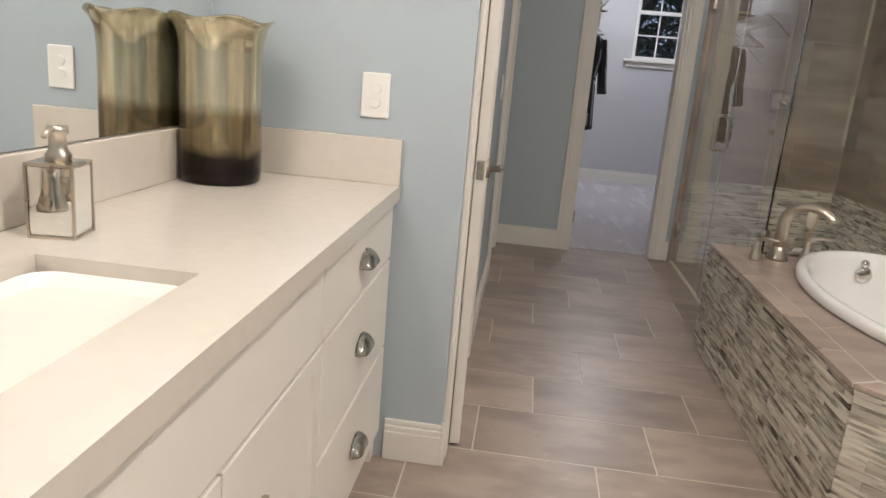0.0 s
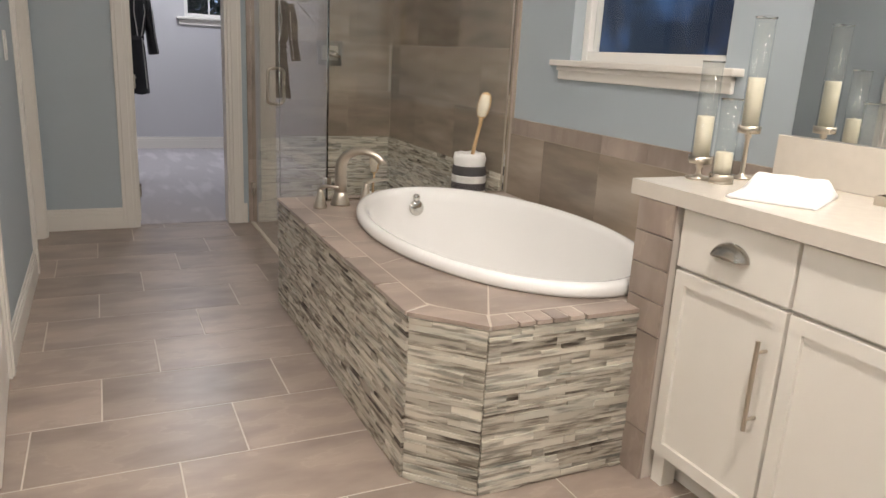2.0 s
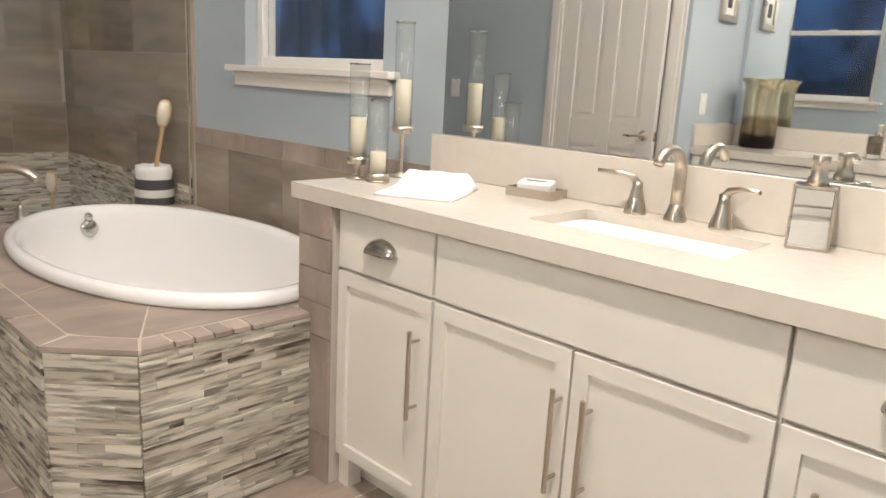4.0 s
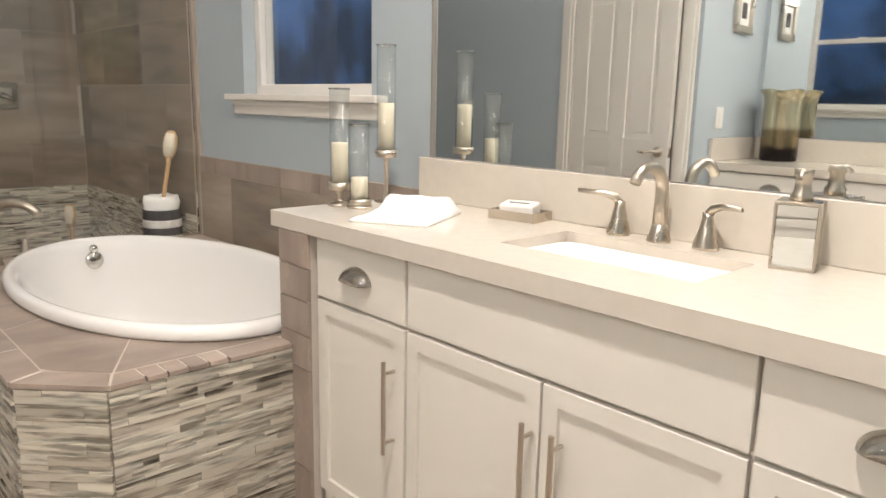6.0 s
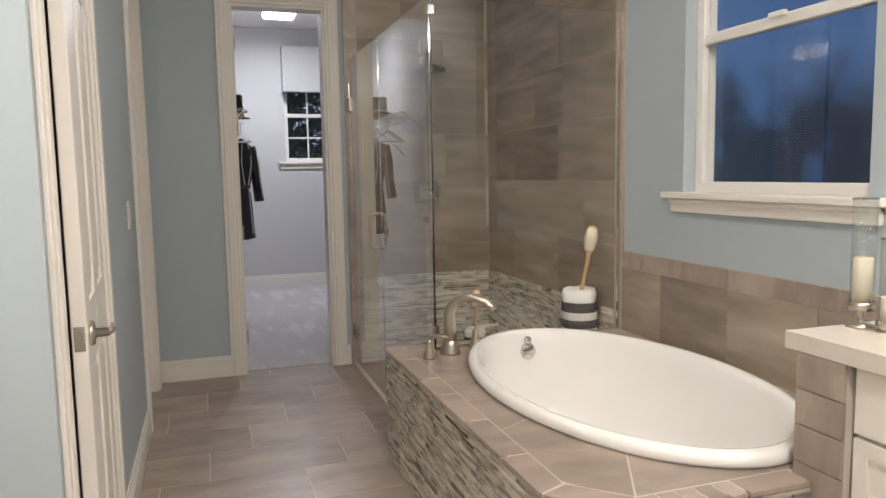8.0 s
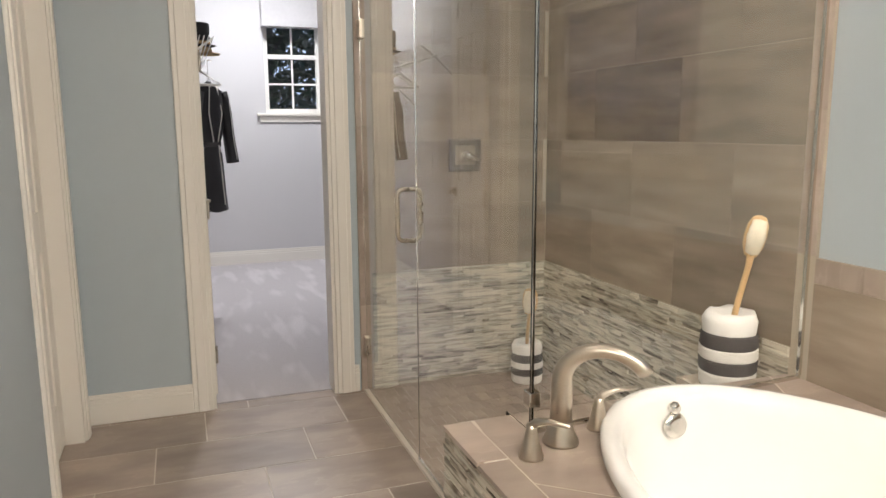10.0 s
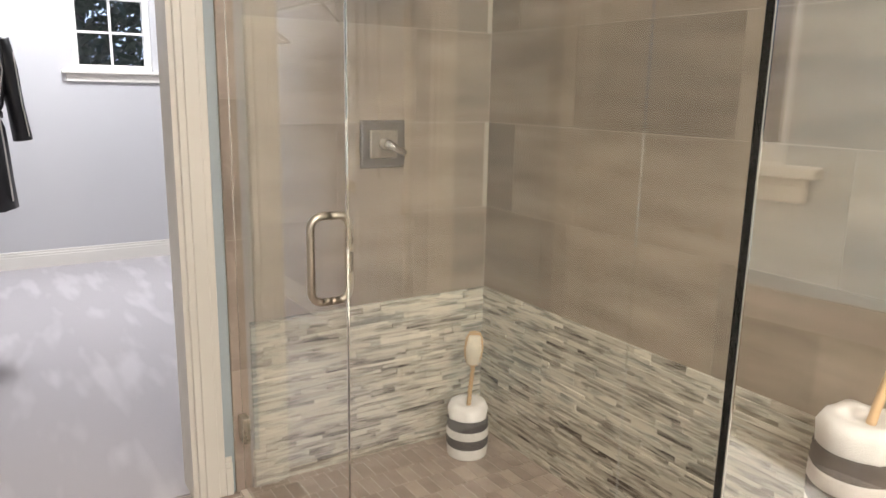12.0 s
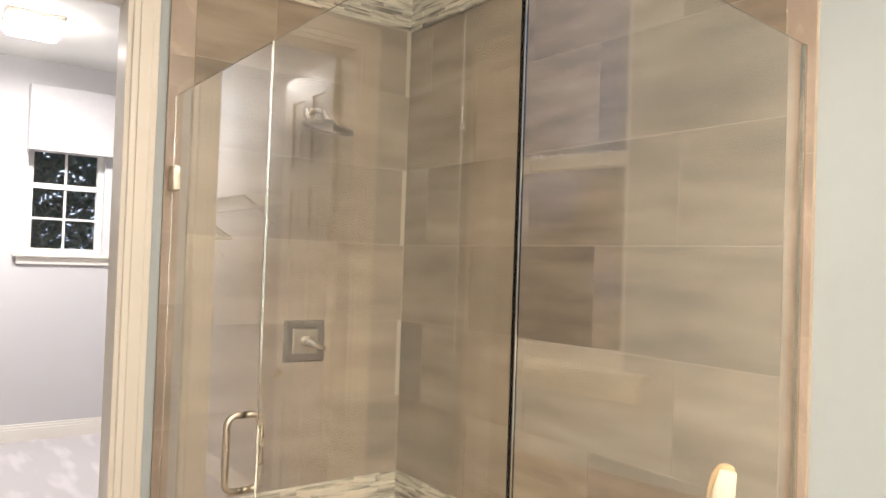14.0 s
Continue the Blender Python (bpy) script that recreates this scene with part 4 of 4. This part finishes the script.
gooseneck((XR - 0.07, 0.655, CZ), 180, (1.0, 1.05, 0.95), "sink_faucet", "brushed nickel arched basin faucet")
tap((XR - 0.065, 0.77, CZ), 115, 1.1, True)
tap((XR - 0.065, 0.54, CZ), -115, 1.1, True)
gooseneck((-0.75, 0.57, CZ), 0, (1.15, 1.15, 1.15), "sink_faucet", "brushed nickel arched basin faucet")
tap((-0.755, 0.45, CZ), -65, 1.1, True)
tap((-0.755, 0.69, CZ), 65, 1.1, True)


def light_bar(m, n, label):
    """A vanity light: back plate, arm bar and frosted square shades."""
    e = group("vanity_light", label, "wall light", grp="vanity lights")
    e.matrix_world = m
    part("back_plate", box(-0.09, 0.09, -0.025, 0, -0.05, 0.05, 0.005), NICKEL, e)
    part("bar", box(-0.13 * n + 0.05, 0.13 * n - 0.05, -0.07, -0.045, -0.07, -0.045, 0.004), NICKEL, e)
    for k in range(n):
        x = (k - (n - 1) / 2) * 0.22
        part("shade", lathe([(0, -0.05), (0.045, -0.05), (0.055, -0.04), (0.062, 0.07), (0.058, 0.075), (0, 0.06)], 24, (x, -0.10, 0.0)), SHADE, e, "lit frosted glass shade", True)
    return e


light_bar(Matrix.Translation((XR - 0.001, 0.66, 2.42)) @ pose(0, 0, 0, 0, 0, -90), 4, "four-shade vanity light above the mirror")
light_bar(Matrix.Translation((XV + 0.001, 0.42, 2.42)) @ pose(0, 0, 0, 0, 0, 90), 4, "four-shade vanity light above the mirror")
for x, y in ((0.9, 0.2), (0.65, 3.6), (1.8, 4.4), (1.75, 2.5)):
    d = tagged(new("recessed_light"), "white recessed ceiling downlight, lit", "ceiling light", "recessed lights")
    d.location = (x, y, CEIL)
    part("rim", lathe([(0.062, 0), (0.085, 0), (0.085, -0.005), (0.062, -0.003), (0.062, 0)], 28), PLASTIC, d)
    part("lens", lathe([(0, -0.001), (0.061, -0.001), (0.061, -0.003), (0, -0.003)], 28), LENS, d)
cl = group("ceiling_light", "square frosted glass closet ceiling light, lit", "ceiling light", (1.1, 7.8, CEIL))
part("canopy", box(-0.17, 0.17, -0.17, 0.17, -0.03, 0, 0.004), NICKEL, cl)
part("diffuser", box(-0.16, 0.16, -0.16, 0.16, -0.11, -0.03, 0.03, None, 3), LITCOOL, cl)


# ---- small things ----
def vase_material():
    """Mercury glass: silvered champagne above, smoky band, dark foot, with darker upright streaks."""
    m = material("mercury_glass", (0.80, 0.74, 0.55), 0.13, 0.75, 0.1, 26, 70, 0.10, (0.24, 0.20, 0.11), 0, (1, 1, 0.10))
    t = m.node_tree
    b = t.nodes["Principled BSDF"]
    old = b.inputs["Base Color"].links[0].from_socket
    co = t.nodes.new("ShaderNodeTexCoord")
    sep = t.nodes.new("ShaderNodeSeparateXYZ")
    t.links.new(co.outputs["Object"], sep.inputs[0])
    nz = t.nodes.new("ShaderNodeTexNoise")
    nz.inputs["Scale"].default_value = 9
    t.links.new(co.outputs["Object"], nz.inputs["Vector"])
    ad = t.nodes.new("ShaderNodeMath")
    ad.operation = "MULTIPLY_ADD"
    ad.inputs[1].default_value = 0.05
    t.links.new(nz.outputs["Fac"], ad.inputs[0])
    t.links.new(sep.outputs["Z"], ad.inputs[2])
    ramp = t.nodes.new("ShaderNodeValToRGB")
    for at, c in ((0.10, (0.035, 0.03, 0.04)), (0.125, (0.38, 0.33, 0.27)), (0.20, (0.46, 0.40, 0.32)), (0.235, (1, 1, 1))):
        e = ramp.color_ramp.elements.new(at)
        e.color = (*c, 1)
    ramp.color_ramp.elements[0].color = (0.03, 0.025, 0.035, 1)
    t.links.new(ad.outputs[0], ramp.inputs["Fac"])
    mix = t.nodes.new("ShaderNodeMix")
    mix.data_type, mix.blend_type = "RGBA", "MULTIPLY"
    mix.inputs[0].default_value = 1
    t.links.new(old, mix.inputs[6])
    t.links.new(ramp.outputs["Color"], mix.inputs[7])
    t.links.new(mix.outputs[2], b.inputs["Base Color"])
    return m


vb = lathe([(0, 0), (0.098, 0), (0.106, 0.006), (0.108, 0.03), (0.107, 0.20), (0.107, 0.34), (0.110, 0.375), (0.122, 0.405), (0.136, 0.421), (0.134, 0.426), (0.118, 0.407), (0.105, 0.37), (0.102, 0.34), (0.102, 0.02), (0, 0.014)], 48)
for v_ in vb.verts:
    if v_.co.z > 0.39:
        v_.co.z += 0.006 * math.sin(5 * math.atan2(v_.co.y, v_.co.x))
vs = tagged(link("hurricane_vase", vb, vase_material(), None, "", True), "large mercury glass hurricane vase with a dark foot", "vase")
vs.location = (-0.70, 1.655, CZ)


def dispenser(x, y, turn):
    e = group("soap_dispenser", "square mirrored soap dispenser with a nickel pump", "soap dispenser", (x, y, CZ), "soap dispensers")
    e.rotation_euler = (0, 0, radians(turn))
    w, h = 0.042, 0.135
    b = box(-w, w, -w, w, 0, 0.006, 0.001)
    b = box(-w, w, -w, w, h - 0.006, h, 0.001, b)
    for sx in (-1, 1):
        for sy in (-1, 1):
            b = box(sx * w - 0.005 * (sx > 0), sx * w + 0.005 * (sx < 0), sy * w - 0.005 * (sy > 0), sy * w + 0.005 * (sy < 0), 0.006, h - 0.006, 0, b)
    part("frame", b, NICKEL, e)
    for a in range(4):
        p = part("mirror_panel", box(-w + 0.006, w - 0.006, -w + 0.002, -w + 0.004, 0.007, h - 0.007), MIRROR, e)
        p.matrix_local = pose(0, 0, 0, 0, 0, 90 * a)
    part("collar", lathe([(0, h), (0.022, h), (0.022, h + 0.012), (0.016, h + 0.020), (0.014, h + 0.045), (0.018, h + 0.048), (0.018, h + 0.062), (0, h + 0.064)], 24), NICKEL, e, "", True)
    part("pump_spout", tube([(0, 0, h + 0.056), (-0.03, 0, h + 0.058), (-0.05, 0, h + 0.048)], 0.005, 10), NICKEL, e, "", True)


dispenser(-0.70, 0.97, 100)
dispenser(2.185, 0.335, 14)


def hurricane(x, y, stem, candle, height):
    """A candle stand: foot, stem, cup, pillar candle and a thin glass sleeve with a metal rim."""
    e = group("candle_holder", "nickel candle stand with a tall glass sleeve", "candle holder", (x, y, CZ), "candle holders")
    part("stand", lathe([(0, 0), (0.036, 0), (0.036, 0.006), (0.010, 0.012), (0.007, 0.02), (0.007, stem - 0.03), (0.012, stem - 0.025), (0.008, stem - 0.018), (0.034, stem - 0.014), (0.035, stem + 0.008), (0.032, stem + 0.008), (0.032, stem), (0, stem)], 28), NICKEL, e, "", True)
    g = part("glass_sleeve", lathe([(0.0305, stem + 0.001), (0.0305, stem + height), (0.0290, stem + height), (0.0290, stem + 0.001)], 32), SLEEVE, e, "clear glass sleeve", True)
    g.visible_shadow = False
    part("rim", lathe([(0.0295, stem + height), (0.032, stem + height), (0.032, stem + height + 0.004), (0.0295, stem + height + 0.004), (0.0295, stem + height)], 32), CHROME, e)
    c = tagged(link("pillar_candle", lathe([(0, 0), (0.024, 0), (0.0245, candle - 0.003), (0.022, candle), (0.006, candle - 0.004), (0.0015, candle - 0.003), (0.0012, candle + 0.008), (0, candle + 0.009)], 24), WAX, None, "", True), "ivory pillar candle in a holder", "candle", "pillar candles")
    c.location = (x, y, CZ + stem + 0.001)


hurricane(2.105, 1.555, 0.155, 0.15, 0.32)
hurricane(1.945, 1.575, 0.062, 0.125, 0.28)
hurricane(1.962, 1.50, 0.02, 0.07, 0.22)

# folded washcloth: a flat stack with a rolled back edge
tb = bmesh.new()
bmesh.ops.create_grid(tb, x_segments=28, y_segments=22, size=0.5)
for v_ in tb.verts:
    x_, y_ = v_.co.x, v_.co.y
    hump = 0.034 * math.exp(-((y_ - 0.36) / 0.13) ** 2)
    edge = min(1.0, 8 * (0.5 - abs(x_)), 8 * (0.5 - abs(y_)))
    v_.co.z = (0.016 + hump + 0.006 * noise.noise((x_ * 5, y_ * 5, 0.3))) * max(0.15, min(1, edge + 0.3))
    v_.co.x, v_.co.y = x_ * 0.225 * (1 + 0.05 * y_), y_ * 0.26
tbx = bmesh.ops.extrude_face_region(tb, geom=tb.faces[:])
for v_ in [g for g in tbx["geom"] if isinstance(g, bmesh.types.BMVert)]:
    v_.co.z = 0.0005
tw = tagged(link("folded_towel", tb, TOWEL, None, "", True), "small white folded towel on the countertop", "towel")
tw.matrix_world = Matrix.Translation((1.955, 1.275, CZ)) @ pose(0, 0, 0, 0, 0, -62)

sd = group("soap_dish", "brushed nickel soap tray holding wrapped soap", "soap dish", (XR - 0.085, 1.075, CZ))
sd.rotation_euler = (0, 0, radians(-84))
b = box(-0.075, 0.075, -0.045, 0.045, 0, 0.004)
for a in ((-0.075, 0.075, -0.045, -0.042), (-0.075, 0.075, 0.042, 0.045), (-0.075, -0.072, -0.042, 0.042), (0.072, 0.075, -0.042, 0.042)):
    b = box(*a, 0.004, 0.026, 0, b)
part("tray", b, NICKEL, sd)
so = tagged(link("wrapped_soap", box(-0.05, 0.05, -0.032, 0.032, 0, 0.034, 0.006), PLASTIC), "white wrapped soap bar lying in the tray", "soap")
so.matrix_world = Matrix.Translation((XR - 0.085, 1.075, CZ + 0.012)) @ pose(0, 0, 0, 6, 0, -70)
la = part("label_bar", box(-0.03, 0.03, -0.008, 0.002, 0.034, 0.0346), GREYROPE, so, "grey bars of small print")


def plate(name, m, kind, label):
    e = group(name, label, "wall plate")
    e.matrix_world = m
    part("cover", box(-0.042, 0.042, -0.007, 0, -0.064, 0.064, 0.004), PLASTIC, e)
    if kind == "outlet":
        for z in (-0.02, 0.02):
            f = part("receptacle", lathe([(0, 0), (0.016, 0), (0.015, 0.003), (0, 0.003)], 20), PLASTIC, e)
            f.matrix_local = pose(0, -0.007, z, 90)
            for dx in (-0.006, 0.006):
                part("slot", box(dx - 0.0016, dx + 0.0016, -0.0112, -0.0095, z - 0.002, z + 0.008), DARK, f).matrix_world = m
    else:
        part("rocker", box(-0.016, 0.016, -0.011, -0.007, -0.033, 0.033, 0.002), PLASTIC, e)
    return e


plate("power_outlet", Matrix.Translation((-0.327, YO - 0.0005, 1.154)), "outlet", "white duplex power outlet on the blue wall")
plate("light_switch", Matrix.Translation((XL + 0.0005, 3.70, 1.164)) @ pose(0, 0, 0, 0, 0, 90), "switch", "white rocker light switch on the blue wall")
for z in (1.78, 2.20):
    fr = group("framed_picture", "small silver-framed print on the blue wall", "picture", (-0.50, YO - 0.001, z), "framed prints")
    b = None
    for a in ((-0.11, 0.11, 0.085, 0.13), (-0.11, 0.11, -0.13, -0.085), (-0.11, -0.065, -0.085, 0.085), (0.065, 0.11, -0.085, 0.085)):
        b = box(a[0], a[1], -0.025, 0, a[2], a[3], 0.004, b, 1)
    part("frame", b, NICKEL, fr)
    part("mat", box(-0.065, 0.065, -0.012, -0.002, -0.085, 0.085), PLASTIC, fr)
    part("print", box(-0.03, 0.03, -0.014, -0.012, -0.045, 0.045), GREYROPE, fr)

# ---- closet ----
sh = group("wire_shelf", "white wire closet shelf with a hanging rod", "shelf")
for k in range(16):
    part("wire", tube([(0.255 + 0.025 * k, 5.9, 1.85), (0.255 + 0.025 * k, YC - 0.02, 1.85)], 0.003, 6), PLASTIC, sh)
part("front_rod", tube([(0.56, 5.9, 1.785), (0.56, YC - 0.02, 1.785)], 0.008, 8), PLASTIC, sh)
for y_ in (6.0, 7.3, 8.8):
    part("bracket", tube([(0.255, y_, 1.52), (0.54, y_, 1.785), (0.63, y_, 1.85)], 0.006, 8), PLASTIC, sh)


def robe(x, y, z):
    """A belted satin robe on a hanger: flattened tapering body, collar and two hanging sleeves."""
    e = group("hanging_robe", "black satin belted robe on a hanger", "robe", (x, y, z))
    e.rotation_euler = (0, 0, radians(38))
    pr = [(0, -0.02), (0.03, -0.03), (0.05, -0.05), (0.15, -0.10), (0.165, -0.16), (0.145, -0.30), (0.11, -0.42), (0.075, -0.47), (0.10, -0.53), (0.115, -0.65), (0.135, -0.80), (0.15, -0.94), (0.14, -0.945), (0, -0.93)]
    bm_ = lathe(pr, 28, (0, 0, 0), 0.8, 0.32)
    for v_ in bm_.verts:
        v_.co += 0.012 * Vector(noise.noise_vector(Vector((v_.co.x * 22, v_.co.y * 22, v_.co.z * 4))))
    part("body", bm_, LEATHER, e, "", True)
    for sx in (-1, 1):
        bm_ = tube([(sx * 0.10, 0, -0.10), (sx * 0.135, 0, -0.25), (sx * 0.15, -0.01, -0.42), (sx * 0.175, -0.01, -0.60)], 0.045, 12, None, [0.05, 0.048, 0.042, 0.046])
        part("sleeve", bm_, LEATHER, e, "", True)
    part("belt", lathe([(0.085, -0.485), (0.09, -0.48), (0.09, -0.455), (0.085, -0.45)], 24, (0, 0, 0), 0.85, 0.5), GREYROPE, e, "", True)
    part("tie_end", tube([(0.02, -0.05, -0.47), (0.03, -0.055, -0.65), (0.045, -0.055, -0.90)], 0.004, 8), WHITEROPE, e)
    part("piping", tube([(-0.03, -0.045, -0.05), (-0.055, -0.055, -0.25), (-0.02, -0.045, -0.45)], 0.004, 8), WHITEROPE, e)
    part("piping", tube([(0.03, -0.045, -0.05), (0.06, -0.055, -0.25), (0.02, -0.045, -0.45)], 0.004, 8), WHITEROPE, e)
    for sx in (-1, 1):
        part("stripe", tube([(sx * 0.135, -0.05, -0.16), (sx * 0.15, -0.055, -0.40), (sx * 0.175, -0.058, -0.58)], 0.003, 6), WHITEROPE, e)
    part("hanger", tube([(0, 0, -0.03), (0, 0, 0.08)] + arc((0.02, 0, 0.10), 0.02, 180, 20, (1, 0, 0), (0, 0, 1), 8), 0.003, 8), CHROME, e)


robe(0.63, 7.0, 1.70)
ht = group("top_hat", "black felt hat with a tan band on the shelf", "hat", (0.58, 7.0, 1.854))
part("crown", lathe([(0.07, 0.05), (0.075, 0.06), (0.078, 0.20), (0.07, 0.21), (0, 0.205)], 28), WOODFELT, ht, "", True)
part("brim", lathe([(0.06, 0.05), (0.115, 0.056), (0.12, 0.060), (0.075, 0.062)], 28), WOODFELT, ht, "", True)
part("band", lathe([(0.0765, 0.064), (0.0795, 0.066), (0.0805, 0.085), (0.0780, 0.087)], 28), STRAW, ht, "tan hat band", True)
sb = tagged(link("straw_hat", lathe([(0.14, 0), (0.142, 0.006), (0.09, 0.012), (0.085, 0.045), (0.06, 0.05), (0, 0.048)], 28), STRAW, None, "", True), "tan straw hat under the felt hat", "hat")
sb.location = (0.58, 7.0, 1.854)
hb = group("plastic_hanger", "white plastic clothes hanger on the rod", "hanger", (0.56, 6.7, 1.753), "plastic hangers")
part("triangle", tube([(-0.14, 0, -0.12), (0, 0, -0.02), (0.14, 0, -0.12), (-0.14, 0, -0.12)], 0.006, 8), PLASTIC, hb)
part("hook", tube([(0, 0, -0.02), (0, 0, 0.03)] + arc((0.016, 0, 0.045), 0.018, 200, 20, (1, 0, 0), (0, 0, 1), 8), 0.003, 8), CHROME, hb)
for dy in (0.05, 0.11):
    copy_thing(hb, Matrix.Translation((0.56, 6.7 + dy, 1.753)) @ pose(0, 0, 0, 0, 0, 25 - 200 * dy))


# ---- outside ----
def dusk(name, low, high, strength, scale):
    """Distance at dusk: mottled tree darkness under a dim blue sky."""
    m = bpy.data.materials.new(name)
    m.use_nodes = True
    t = m.node_tree
    b = t.nodes["Principled BSDF"]
    b.inputs["Base Color"].default_value = (0.01, 0.01, 0.012, 1)
    co = t.nodes.new("ShaderNodeTexCoord")
    n = t.nodes.new("ShaderNodeTexNoise")
    n.inputs["Scale"].default_value, n.inputs["Detail"].default_value = scale, 6
    t.links.new(co.outputs["Object"], n.inputs["Vector"])
    sep = t.nodes.new("ShaderNodeSeparateXYZ")
    t.links.new(co.outputs["Object"], sep.inputs[0])
    ma = t.nodes.new("ShaderNodeMath")
    ma.operation = "MULTIPLY_ADD"
    ma.inputs[1].default_value = 0.16
    t.links.new(sep.outputs["Z"], ma.inputs[0])
    t.links.new(n.outputs["Fac"], ma.inputs[2])
    r = t.nodes.new("ShaderNodeValToRGB")
    r.color_ramp.elements[0].position, r.color_ramp.elements[1].position = 0.75, 1.0
    r.color_ramp.elements[0].color, r.color_ramp.elements[1].color = (*low, 1), (*high, 1)
    t.links.new(ma.outputs[0], r.inputs["Fac"])
    t.links.new(r.outputs["Color"], b.inputs["Emission Color"])
    b.inputs["Emission Strength"].default_value = strength
    return m


struct("backdrop_side", box(XR + 5.0, XR + 5.05, -6, 14, -1, 7), dusk("dusk_trees", (0.006, 0.022, 0.06), (0.08, 0.20, 0.48), 0.5, 0.9), "dim blue dusk beyond the window")
struct("backdrop_far", box(-6, 8, YC + 7.0, YC + 7.05, -1, 9), dusk("dusk_sky", (0.35, 0.5, 0.8), (0.5, 0.66, 0.95), 0.9, 0.5), "pale blue evening sky beyond the closet window")
tree = group("garden_tree", "dark leafy garden tree outside the closet window", "tree", (1.6, YC + 2.6, -0.2))
part("trunk", tube([(0, 0, 0), (0.05, 0, 1.0), (-0.03, 0.05, 2.0), (0.02, 0, 3.2)], 0.1, 10, None, [0.13, 0.10, 0.08, 0.04]), GREYROPE, tree, "", True)
rngl = random.Random(9)
for k in range(6):
    a = k * 1.05
    part("limb", tube([(0, 0, 1.1 + 0.28 * k), (0.5 * math.cos(a), 0.3 * math.sin(a), 1.5 + 0.28 * k), (1.0 * math.cos(a), 0.6 * math.sin(a), 1.8 + 0.26 * k)], 0.03, 6, None, [0.04, 0.025, 0.01]), GREYROPE, tree)
lv = []
lf = []
for k in range(9000):
    z = rngl.uniform(0.5, 3.9)
    if z > 2.9 and rngl.random() < (z - 2.9) * 0.7:
        continue
    c = Vector((rngl.gauss(0, 0.75), rngl.gauss(0, 0.4), z))
    u = Vector((rngl.gauss(0, 1), rngl.gauss(0, 1), rngl.gauss(0, 1))).normalized()
    w = u.orthogonal().normalized()
    l_ = rngl.uniform(0.05, 0.10)
    i0 = len(lv)
    lv += [c - u * l_, c + w * l_ * 0.45, c + u * l_, c - w * l_ * 0.45]
    lf.append((i0, i0 + 1, i0 + 2, i0 + 3))
me = bpy.data.meshes.new("crown")
me.from_pydata([tuple(p) for p in lv], [], lf)
me.materials.append(LEAF)
cr = new("crown", me)
cr.parent = tree
struct("ground", box(-40, 40, YB - 30, 60, -0.4, -0.13), LEAF, "dark lawn outside the house")

# ---- floor tiles, last ----
fl = bpy.data.objects["floor"]
TL, TH = 0.62, 0.337
tmesh = {}
y, r = 2.665 - TH * 14, 0
while y < YE:
    x = 0.255 - 0.62 * 4 + 0.205 * (r - 13)
    x = x - TL * math.floor((x - XA) / TL + 1)
    while x < XR:
        a, c, d, e_ = max(x, XA), min(x + TL, XR), max(y, YB), min(y + TH, YE + 0.058)
        hid = a > 1.16 and d > 1.55
        if c > GX - 0.02 and e_ > GY and a < GX - 0.02:
            c = GX - 0.02
        if c - a > 0.02 and e_ - d > 0.02 and not hid:
            key = (round(c - a, 3), round(e_ - d, 3))
            if key not in tmesh:
                b = box(0.0025, key[0] - 0.0025, 0.0025, key[1] - 0.0025, -0.006, 0.0, 0.0008, None, 1)
                me = bpy.data.meshes.new("floor_tile")
                b.to_mesh(me)
                b.free()
                me.materials.append(TILE)
                tmesh[key] = me
            ob = new("floor_tile", tmesh[key])
            ob.parent = fl
            ob.location = (a, d, 0)
        x += TL
    y += TH
    r += 1
